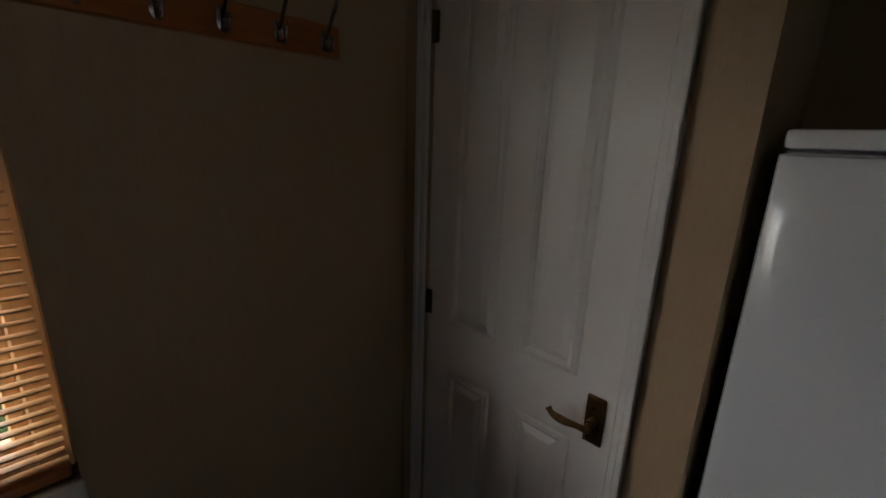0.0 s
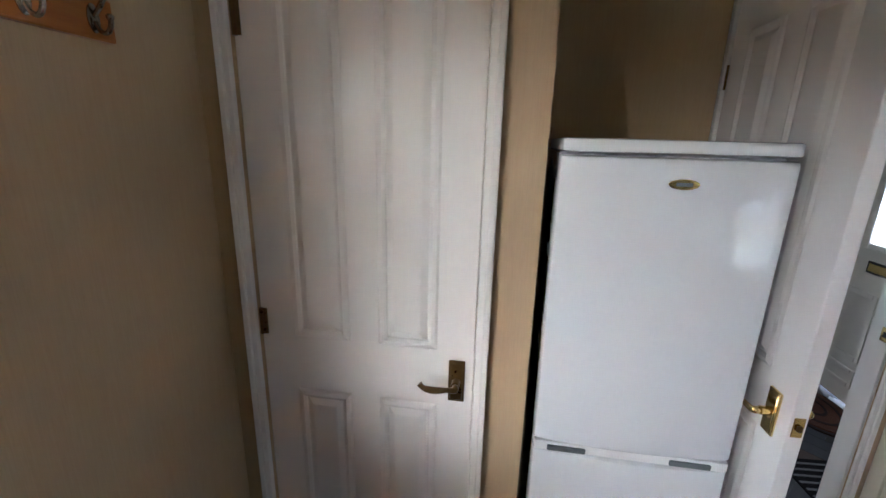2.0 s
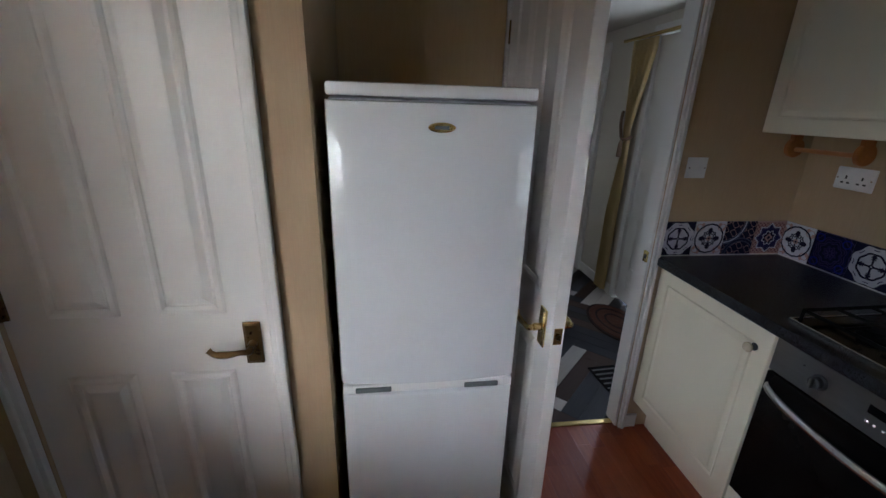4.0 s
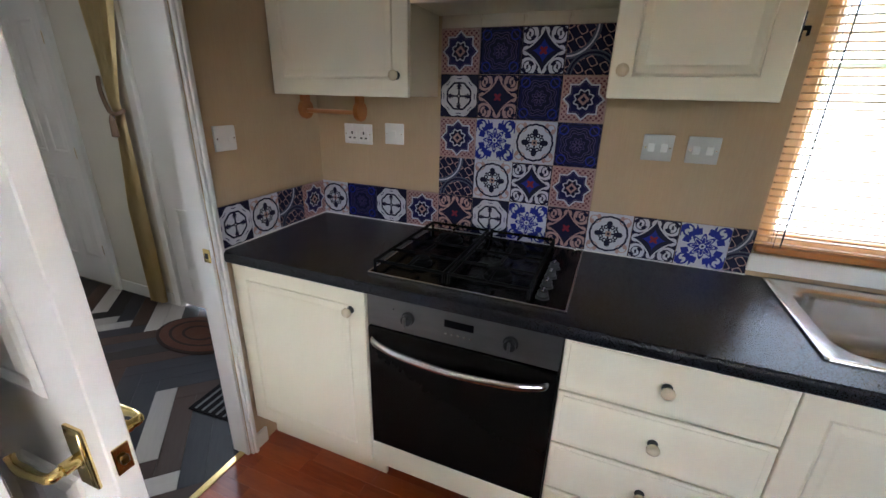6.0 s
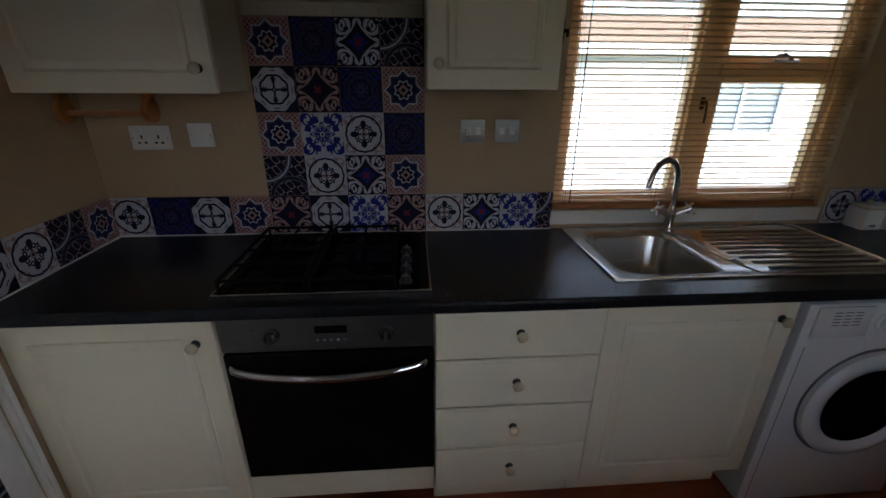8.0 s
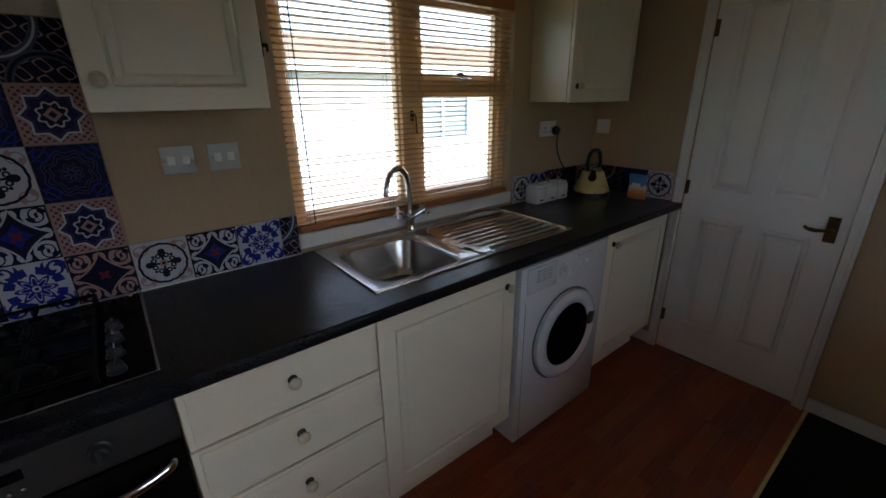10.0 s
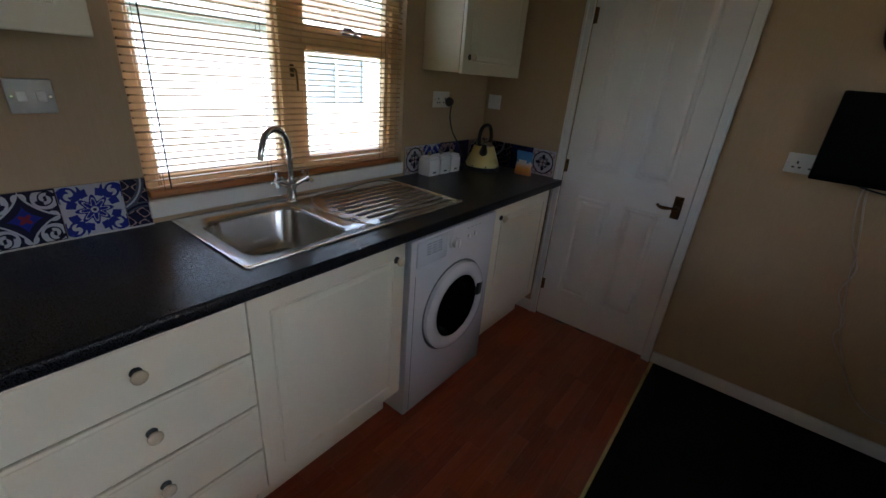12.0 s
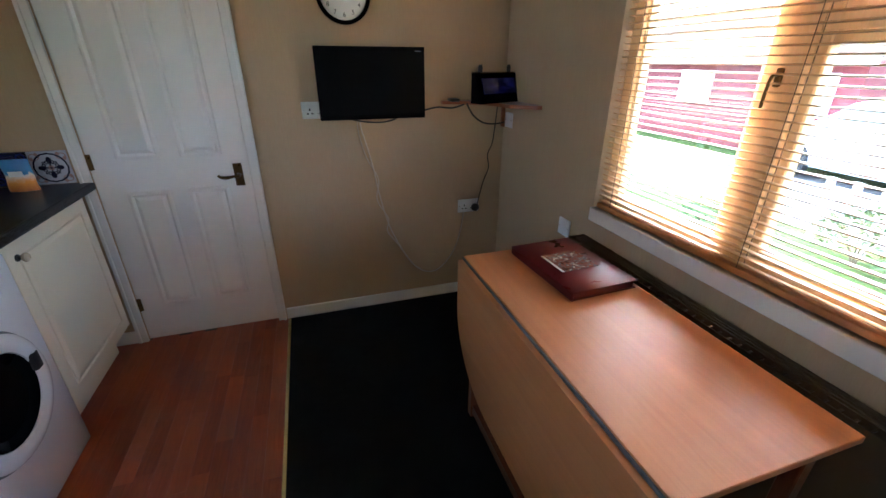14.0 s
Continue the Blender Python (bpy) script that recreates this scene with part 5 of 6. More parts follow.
M_POUCH, tt, bb = material("printed_snack_pouch", 0.3, 0, (0.1, 0.3, 0.6))
tc = tt.nodes.new("ShaderNodeTexCoord")
sp = tt.nodes.new("ShaderNodeSeparateXYZ")
tt.links.new(tc.outputs["Generated"], sp.inputs[0])
wob = Ex(tt, noise_of(tt, tc.outputs["Generated"], 4, 3))
zz = Ex(tt, sp.outputs[2]) + (wob - 0.5) * 0.35
pcol = ramp(tt, zz, (0.0, (0.45, 0.14, 0.03)), (0.3, (0.75, 0.33, 0.05)), (0.5, (0.80, 0.72, 0.62)), (0.56, (0.08, 0.30, 0.62)), (1.0, (0.05, 0.22, 0.55)))
tt.links.new(pcol, bb.inputs["Base Color"])
bm = B()
rows = []
for k in range(9):
    h = k / 8
    wd, dp = 0.055 - 0.004 * math.sin(h * 3), 0.024 * (1 - h) ** 0.6 + 0.0015
    rows.append([bm.verts.new((1.475 + wd * math.cos(a * math.tau / 16) + 0.002 * math.sin(h * 9), -2.085 + dp * math.sin(a * math.tau / 16) + 0.004 * h, 0.9105 + 0.135 * h)) for a in range(16)])
for a, b in zip(rows, rows[1:]):
    for i in range(16):
        bm.faces.new((a[i], a[(i + 1) % 16], b[(i + 1) % 16], b[i]))
bm.faces.new(list(reversed(rows[0]))), bm.faces.new(rows[-1])
pp = tagged(part("snack_pouch", bm, M_POUCH, None, "", True), "blue and orange foil snack pouch standing on worktop", "pouch")
part("logo_patch", box(B(), 1.45, 1.50, -2.063, -2.0615, 0.975, 0.998, 0.001), M_WHITE, pp)

# ---- album on the table ----
M_ALBUM = varied("maroon_leatherette", (0.085, 0.008, 0.008), (0.13, 0.014, 0.012), 0.30, 6, fine=200, relief=0.06, spec=0.2)
M_PHOTO, tt, bb = material("mottled_printed_picture", 0.25, 0, (0.3, 0.25, 0.2))
cells = noise_of(tt, mapped(tt, (1, 1, 1)), 38, 3, 0.6, 1.5)
tt.links.new(ramp(tt, cells, (0.3, (0.03, 0.02, 0.02)), (0.45, (0.28, 0.12, 0.08)), (0.55, (0.12, 0.14, 0.16)), (0.62, (0.62, 0.55, 0.45))), bb.inputs["Base Color"])
al = thing("photo_album", None, "maroon album with a small picture on its cover", "book", m=pose(-0.547, -0.974, TZ, 0, 0, 3))
part("back_cover", box(B(), -0.125, 0.125, -0.185, 0.185, 0.0005, 0.0035, 0.001), M_ALBUM, al)
part("pages", box(B(), -0.116, 0.118, -0.178, 0.178, 0.0036, 0.026), M_ALBUM, al, "dark red page block")
cv = part("front_cover", box(B(), -0.127, 0.127, -0.187, 0.187, 0.0262, 0.031, 0.0018, 2), M_ALBUM, al, "", True)
part("spine", box(B(), 0.1185, 0.127, -0.185, 0.185, 0.0036, 0.026, 0.002), M_ALBUM, al)
part("cover_picture", box(B(), -0.075, 0.065, -0.07, 0.06, 0.0311, 0.0325), M_PHOTO, cv, "small mottled colour picture")
part("picture_border", box(B(), 0.065, 0.073, -0.07, 0.06, 0.0311, 0.0327), M_WHITE, cv)

# ---- convector heater below the window ----
ht = thing("convector_heater", (-0.77, -0.6, 0), "long brown metal convector heater with a grille top", "heater")
HX0, HX1, HY0, HY1, HZ = XC + 0.014, -0.742, -1.27, 0.02, 0.745
part("casing_panel", box(B(), HX1 - 0.003, HX1, HY0, HY1, 0.04, HZ), M_TAN, ht)
part("casing_panel", box(B(), HX0, HX0 + 0.003, HY0, HY1, 0.04, HZ), M_TAN, ht)
part("casing_panel", box(B(), HX0 + 0.003, HX1 - 0.003, HY0, HY0 + 0.003, 0.04, HZ), M_TAN, ht)
part("casing_panel", box(B(), HX0 + 0.003, HX1 - 0.003, HY1 - 0.003, HY1, 0.04, HZ), M_TAN, ht)
part("casing_panel", box(B(), HX0 + 0.003, HX1 - 0.003, HY0 + 0.003, HY1 - 0.003, 0.04, 0.06), M_TAN, ht)
for xx in (HX0 + 0.014, HX0 + 0.027, HX0 + 0.040):
    part("grille_bar", box(B(), xx, xx + 0.004, HY0 + 0.003, HY1 - 0.003, HZ - 0.012, HZ - 0.002), M_TAN, ht)
for i in range(42):
    yy = HY0 + 0.02 + i * 0.03
    part("grille_rib", box(B(), HX0 + 0.004, HX1 - 0.004, yy, yy + 0.005, HZ - 0.016, HZ - 0.0125), M_TAN, ht)
for yy in (HY0 + 0.1, HY1 - 0.1):
    part("foot", box(B(), HX0, HX1, yy - 0.02, yy + 0.02, 0.006, 0.04), M_BLACK, ht)

# ---- hall ----
XH, YE = 2.0, 4.3
FD0, FD1 = 1.98, 2.84
structure("hall_wall_east", wall_with_hole("y", XH, XH + 0.12, YA + 0.07, YE, (FD0, FD1, 0, 2.02)), M_HALLWALL, "pale wallpaper hall wall with the front door", "wall")
structure("hall_wall_end", box(B(), 0.2, XH + 0.12, YE, YE + 0.1, 0, TOP), M_HALLWALL, "plain pale wall closing the hall", "wall")
structure("hall_wall_west", box(B(), 0.1, 0.2, YA + 0.07, YE + 0.1, 0, TOP), M_HALLWALL, "plain pale wall along the hall", "wall")
structure("hall_jamb", box(B(), XS + 0.12, XH, YA, YA + 0.07, 0, TOP), M_WALL, "short return wall beside the front door", "wall")
hall_floor = structure("hall_floor", box(B(), 0.2, XH + 0.12, YA + 0.035, YE, -0.05, -0.004), M_BLACK, "dark base beneath the hall floor boards", "floor")
for y0, y1 in ((YA + 0.07, FD0 - 0.05), (FD1 + 0.05, 3.46)):
    skirting("baseboard_hall", XH - 0.014, XH, y0, y1, 0.09)
structure("front_door_frame", frame_bm("y", XH - 0.012, XH + 0.08, FD0 - 0.045, FD1 + 0.045, 0.0, 2.06, 0.06, False), M_TRIM, "white plastic front door frame", "door frame")

M_FROST, tt, bb = material("frosted_door_glass", 0.4, 0, (0.9, 0.92, 0.93))
tt.nodes.remove(bb)
trn, trp, mxs = (tt.nodes.new("ShaderNode" + k) for k in ("BsdfTranslucent", "BsdfTransparent", "MixShader"))
trn.inputs[0].default_value = (0.9, 0.92, 0.93, 1)
mxs.inputs[0].default_value = 0.45
tt.links.new(trn.outputs[0], mxs.inputs[1]), tt.links.new(trp.outputs[0], mxs.inputs[2])
tt.links.new(mxs.outputs[0], tt.nodes["Material Output"].inputs[0])
M_ROSE = varied("red_stained_glass", (0.45, 0.02, 0.05), (0.6, 0.05, 0.08), 0.3, 30, relief=0)
M_LEAF = varied("green_stained_glass", (0.05, 0.28, 0.10), (0.08, 0.36, 0.14), 0.3, 30, relief=0)

fd = thing("door_4", (XH + 0.03, 2.41, 0), "white plastic front door with a rose-patterned glass panel", "door")
bm = B()
GY0, GY1, GZ0, GZ1 = 2.16, 2.585, 1.0, 1.80
DY0, DY1 = FD0 + 0.016, FD1 - 0.016
for y0, y1, z0, z1 in ((DY0, GY0, 0.02, 1.99), (GY1, DY1, 0.02, 1.99), (GY0, GY1, 0.02, GZ0), (GY0, GY1, GZ1, 1.99)):
    box(bm, XH + 0.015, XH + 0.06, y0, y1, z0, z1)
lf = part("leaf", bm, M_TRIM, fd, "white plastic door leaf")
part("glass_bead", frame_bm("y", XH + 0.004, XH + 0.016, GY0 - 0.035, GY1 + 0.035, GZ0 - 0.035, GZ1 + 0.035, 0.035), M_TRIM, lf)
gp = part("glass_panel", box(B(), XH + 0.03, XH + 0.036, GY0, GY1, GZ0, GZ1), M_FROST, lf, "bright frosted glass panel")
gp.visible_shadow = False
# added area lamp behind the frosted panel, standing in for daylight into the hall
al_ = new("door_fill_lamp", bpy.data.lights.new("door_fill_lamp", "AREA"))
al_.data.shape, al_.data.size, al_.data.size_y, al_.data.energy = "RECTANGLE", GY1 - GY0, GZ1 - GZ0, 0.35
al_.matrix_world = look((XH + 0.058, (GY0 + GY1) / 2, (GZ0 + GZ1) / 2), (XH - 1, (GY0 + GY1) / 2, (GZ0 + GZ1) / 2 - 0.2))
for y, z in ((2.455, 1.18), (2.455, 1.45), (2.30, 1.30), (2.32, 1.58)):
    part("rose", lathe(B(), [(0.030, 0), (0.034, 0.001), (0.014, 0.003)], Matrix.Translation((XH + 0.03, y, z)) @ Matrix.Rotation(radians(-90), 4, "Y") @ Matrix.Diagonal((1.3, 0.8, 1, 1)), 8), M_ROSE, gp, "red rose motif")
    part("rose_leaf", lathe(B(), [(0.024, 0), (0.020, 0.001)], Matrix.Translation((XH + 0.03, y + 0.008, z + 0.058)) @ Matrix.Rotation(radians(-90), 4, "Y") @ Matrix.Diagonal((1.5, 0.5, 1, 1)), 7), M_LEAF, gp, "green leaf motif")
lb = part("letter_box", box(B(), XH + 0.006, XH + 0.0155, 2.36, 2.56, 0.83, 0.90, 0.003), M_BLACK, lf, "black letter box frame")
part("flap", box(B(), XH + 0.003, XH + 0.0065, 2.375, 2.545, 0.842, 0.888, 0.002), M_BRASSPALE, lb, "brass letter flap")
for y0, y1 in ((2.08, 2.37), (2.43, 2.73)):
    for z0, z1 in ((0.12, 0.24), (0.29, 0.72)):
        part("door_panel", frame_bm("y", XH + 0.007, XH + 0.0155, y0, y1, z0, z1, 0.03), M_TRIM, lf)
part("lock_plate", box(B(), XH + 0.006, XH + 0.0155, DY0 + 0.03, DY0 + 0.06, 0.92, 1.14, 0.003), M_BRASSPALE, lf)

# inner cupboard door further along the hall
d = thing("door_5", None, "white panelled inner door standing closed in the hall", "door", m=pose(XH - 0.003, 3.53, 0.01, 0, 0, 90))
part("leaf", panel_door(0.66, 1.95, 0.02, four_panels(0.66, 1.95)), M_DOOR, d)
for z in (0.3, 1.0, 1.7):
    hinge(d, -0.002, 0.022, z, M_BRASSPALE)
bm = B()
for y0, y1, z0, z1 in ((3.465, 3.528, 0, 2.03), (4.192, 4.255, 0, 2.03), (3.528, 4.192, 1.965, 2.03)):
    box(bm, XH - 0.03, XH, y0, y1, z0, z1, 0.003)
structure("door_frame_inner", bm, M_TRIM, "white casing round the inner door", "door frame")

# curtain with its tie-back
M_CURTAIN = varied("gold_satin_curtain", (0.58, 0.43, 0.18), (0.72, 0.57, 0.29), 0.4, 12, (1, 6, 0.3), fine=140, relief=0.1)
M_TAPE = varied("brown_woven_tape", (0.12, 0.07, 0.04), (0.20, 0.12, 0.07), 0.7, 60)
cu = thing("curtain", (1.95, 3.0, 0.05), "gold satin curtain tied back beside the front door", "curtain")
bm = B()
rows = []
for k in range(29):
    z = 1.98 - k / 28 * 1.95
    s = min(abs(z - 1.30) / 0.6, 1.0)
    half = 0.035 + 0.115 * s ** 1.3 if z > 1.30 else 0.035 + 0.028 * s
    c = 2.965 - (0.06 * s if z > 1.30 else 0.03 * (1 - s) - 0.02 * s)
    row = []
    for j in range(49):
        u = j / 48
        row.append(bm.verts.new((1.955 + 0.020 * (0.4 + 0.6 * s) * math.sin(u * 30 + z * 1.5) - 0.006, c + half * (2 * u - 1), z)))
    rows.append(row)
for a, b in zip(rows, rows[1:]):
    for j in range(48):
        bm.faces.new((a[j], a[j + 1], b[j + 1], b[j]))
bmesh.ops.solidify(bm, geom=bm.faces[:], thickness=0.002)
part("drape", bm, M_CURTAIN, cu, "", True)
part("tie_back", tube(B(), arc([(1.988, 3.12, 1.49), (1.955, 3.07, 1.41), (1.925, 2.99, 1.32), (1.918, 2.95, 1.29), (1.925, 2.91, 1.29), (1.96, 2.895, 1.31)], 6), 0.012, 8), M_TAPE, cu, "brown tie-back band")
part("tassel", lathe(B(), [(0.008, 0), (0.016, -0.03), (0.020, -0.12), (0.014, -0.125)], Matrix.Translation((1.912, 2.955, 1.28)), 12), M_TAPE, cu, "brown tassel")
part("curtain_pole", tube(B(), [(1.955, 1.9, 2.0), (1.955, 3.2, 2.0)], 0.012, 10), M_BRASSPALE, cu)

# mats
M_MAT = varied("brown_coir_mat", (0.05, 0.015, 0.007), (0.10, 0.034, 0.016), 0.9, 14, fine=300, relief=0.9, dist=0.004)
M_MATEDGE = varied("dark_mat_edge", (0.014, 0.007, 0.005), (0.025, 0.011, 0.008), 0.9, 30)
mt = thing("door_mat", (1.80, 2.42, 0), "oval brown coir door mat with a dark border", "mat")
MM = Matrix.Translation((1.79, 2.40, 0.0015)) @ Matrix.Diagonal((0.62, 1, 1, 1))
part("border", lathe(B(), [(0.30, 0), (0.30, 0.008), (0.292, 0.010)], MM, 40), M_MATEDGE, mt)
part("coir_top", lathe(B(), [(0.275, 0.010), (0.272, 0.015), (0.1, 0.0155)], MM, 40), M_MAT, mt)
part("pattern", annulus(B(), [(0.21, 0.0155), (0.21, 0.0172), (0.19, 0.0172), (0.19, 0.0155)], MM), M_MATEDGE, mt)
part("pattern", annulus(B(), [(0.12, 0.0155), (0.12, 0.0172), (0.10, 0.0172), (0.10, 0.0155)], MM), M_MATEDGE, mt)
M_STRIPE = varied("grey_mat_stripe", (0.10, 0.10, 0.10), (0.16, 0.16, 0.16), 0.9, 30)
sm = thing("striped_mat", None, "dark ribbed mat with thin grey stripes", "mat", m=pose(1.56, 1.74, 0.0015, 0, 0, 4))
part("backing", box(B(), -0.235, 0.235, -0.16, 0.16, 0, 0.007, 0.002), M_CARPET, sm)
for i in range(7):
    part("stripe", box(B(), -0.225, 0.225, -0.135 + i * 0.042, -0.122 + i * 0.042, 0.0071, 0.010, 0.001), M_STRIPE, sm)

# ---- outside ----
M_GRASS = varied("lawn_grass", (0.026, 0.050, 0.010), (0.050, 0.078, 0.018), 0.95, 1.2, fine=40, relief=0.8, dist=0.03, spec=0.1)
M_ROAD = varied("pale_worn_asphalt", (0.10, 0.10, 0.10), (0.14, 0.14, 0.14), 0.9, 2, fine=90, relief=0.4)
M_RED = varied("red_painted_boards", (0.15, 0.022, 0.027), (0.19, 0.032, 0.037), 0.6, 3)
M_OUTWHITE = varied("white_painted_boards", (0.72, 0.72, 0.70), (0.80, 0.80, 0.78), 0.6, 2)
M_ROOF = varied("brown_roof_tiles", (0.16, 0.10, 0.07), (0.27, 0.19, 0.13), 0.85, 3, fine=25, relief=0.6)
M_PANE = varied("dark_reflecting_pane", (0.20, 0.23, 0.26), (0.30, 0.33, 0.36), 0.15, 2, relief=0)
M_CAR = varied("white_car_paint", (0.72, 0.73, 0.75), (0.78, 0.79, 0.80), 0.25, 2, relief=0, coat=0.5)
M_TYRE = varied("black_tyre_rubber", (0.015, 0.015, 0.015), (0.03, 0.03, 0.03), 0.85, 20)
M_SHRUB = varied("shrub_leaves", (0.030, 0.062, 0.014), (0.075, 0.12, 0.03), 0.7, 5)
M_BARK = varied("shrub_stems", (0.10, 0.07, 0.05), (0.16, 0.12, 0.08), 0.85, 20)
GZ = -0.5
bm = B()
bmesh.ops.create_grid(bm, x_segments=40, y_segments=40, size=400, matrix=Matrix.Translation((0, 0, GZ)))
structure("ground", bm, M_GRASS, "short mown lawn around the chalets", "grass")
structure("road", box(B(), -8.6, -5.6, -60, 60, GZ + 0.004, GZ + 0.03), M_ROAD, "pale worn access road past the lawn", "road")
structure("pavement", box(B(), -3.15, -2.45, -40, 30, GZ + 0.004, GZ + 0.04, 0.01), M_ROAD, "pale concrete garden path across the lawn", "path")
bm = box(B(), XC - 0.13, XS + 0.13, YB - 0.12, 4.4, GZ, -0.052)
structure("chalet_base", bm, M_OUTWHITE, "plain base below the chalet floor", "wall")


def chalet(name, x, y0, y1, depth, eave, out, wall_mat, label, windows, boards, ridge):
    """A low chalet whose front stands at x and looks along out; its roof slopes back from the eaves."""
    e = thing(name, (x - out * depth / 2, (y0 + y1) / 2, GZ), label, "house", "neighbouring chalets")
    a, b = sorted((x, x - out * depth))
    wl = part("wall", box(B(), a, b, y0, y1, GZ, eave), wall_mat, e)
    n = int((eave - GZ) / boards)
    for i in range(n):
        z = GZ + 0.1 + i * boards
        if z + boards < eave:
            bm = B()
            p = [(x, z), (x + out * 0.013, z), (x + out * 0.006, z + boards), (x, z + boards)]
            v0, v1 = ([bm.verts.new((px, yy, pz)) for px, pz in p] for yy in (y0, y1))
            bm.faces.new(v0), bm.faces.new(list(reversed(v1)))
            for k in range(4):
                bm.faces.new((v0[k], v0[(k + 1) % 4], v1[(k + 1) % 4], v1[k]))
            part("board", bm, wall_mat, wl)
    xm = x - out * depth / 2
    bm = B()
    p = [(x + out * 0.35, eave - 0.02), (xm, ridge), (x - out * (depth + 0.35), eave - 0.02), (x - out * (depth + 0.35), eave - 0.12), (xm, ridge - 0.12), (x + out * 0.35, eave - 0.12)]
    v0, v1 = ([bm.verts.new((px, yy, pz)) for px, pz in p] for yy in (y0 - 0.3, y1 + 0.3))
    for quad in ((0, 1, 4, 5), (1, 2, 3, 4)):
        bm.faces.new([v0[k] for k in quad]), bm.faces.new([v1[k] for k in reversed(quad)])
    for k in range(6):
        bm.faces.new((v0[k], v0[(k + 1) % 6], v1[(k + 1) % 6], v1[k]))
    rf = part("roof", bm, M_ROOF, e, "brown tiled roof")
    rows_n = 14
    sl = Vector((xm - (x + out * 0.35), 0, ridge - eave + 0.02))
    for i in range(rows_n):
        o = Vector((x + out * 0.35, 0, eave - 0.02)) + sl * (i / rows_n)
        part("tile_course", box(B(), o.x - 0.04, o.x + 0.04, y0 - 0.3, y1 + 0.3, o.z - 0.01, o.z + 0.03), M_ROOF, rf)
    part("fascia", box(B(), *sorted((x + out * 0.35, x + out * 0.38)), y0 - 0.3, y1 + 0.3, eave - 0.16, eave + 0.0), M_OUTWHITE, e, "white fascia board")
    for w0, w1, z0, z1 in windows:
        ww = part("window", frame_bm("y", *sorted((x + out * 0.02, x + out * 0.07)), w0, w1, z0, z1, 0.09), M_OUTWHITE, e, "white window frame")
        part("pane", box(B(), *sorted((x + out * 0.025, x + out * 0.04)), w0 + 0.09, w1 - 0.09, z0 + 0.09, z1 - 0.09), M_OUTWHITE if wall_mat is M_RED else M_PANE, ww, "")
        part("glazing_bar", box(B(), *sorted((x + out * 0.041, x + out * 0.06)), (w0 + w1) / 2 - 0.03, (w0 + w1) / 2 + 0.03, z0 + 0.09, z1 - 0.09), M_OUTWHITE, ww)
    part("downpipe", tube(B(), [(x + out * 0.1, y1 - 1.2, GZ), (x + out * 0.1, y1 - 1.2, eave - 0.1)], 0.06, 8), M_OUTWHITE, e, "white downpipe")
    return e


chalet("red_chalet", -9.8, -13.5, -5.4, 5.0, 1.55, 1, M_RED, "low red boarded chalet with white windows across road", ((-11.9, -10.9, 0.45, 1.25), (-9.6, -8.6, 0.45, 1.25), (-6.5, -5.8, 0.4, 1.25)), 0.17, 2.9)
chalet("white_chalet", 6.4, -9.0, 3.0, 5.5, 2.0, -1, M_OUTWHITE, "white boarded chalet with a low brown tiled roof", ((-5.2, -3.9, 0.7, 1.6), (-1.0, 0.4, 0.7, 1.6)), 0.17, 2.7)

car = thing("parked_car", None, "white parked car beside the access road", "car", m=pose(-8.9, -3.9, GZ, 0, 0, 90))
bm = B()
prof = [(-2.0, 0.25), (-2.05, 0.62), (-1.9, 0.80), (-1.1, 0.92), (-0.55, 1.38), (0.9, 1.42), (1.65, 0.98), (1.98, 0.90), (2.05, 0.45), (2.0, 0.25)]
v0, v1 = ([bm.verts.new((px, yy, pz)) for px, pz in prof] for yy in (-0.82, 0.82))
bm.faces.new(v0), bm.faces.new(list(reversed(v1)))
for k in range(len(prof)):
    bm.faces.new((v0[k], v0[(k + 1) % len(prof)], v1[(k + 1) % len(prof)], v1[k]))
bmesh.ops.bevel(bm, geom=bm.edges[:], offset=0.05, segments=2, affect="EDGES")
part("body", bm, M_CAR, car, "", True)
for s_ in (-1, 1):
    part("side_window", box(B(), -0.65, 1.25, s_ * 0.815, s_ * 0.835, 0.97, 1.30, 0.006), M_PANE, car)
    for px in (-1.25, 1.25):
        wh = part("wheel", lathe(B(), [(0.31, -0.09), (0.33, 0), (0.31, 0.09)], Matrix.Translation((px, s_ * 0.78, 0.33)) @ Matrix.Rotation(radians(90), 4, "X"), 24), M_TYRE, car, "", True)
        part("rim", lathe(B(), [(0.20, -0.1), (0.20, 0.1)], Matrix.Translation((px, s_ * 0.78, 0.33)) @ Matrix.Rotation(radians(90), 4, "X"), 16), M_STEEL, wh)
part("windscreen", box(B(), -1.02, -0.62, -0.7, 0.7, 1.0, 1.012), M_PANE, car).matrix_basis = Matrix.Translation((-0.02, 0, 0.16)) @ Matrix.Translation((-0.82, 0, 1.0)) @ Matrix.Rotation(radians(-39), 4, "Y") @ Matrix.Translation((0.82, 0, -1.0))


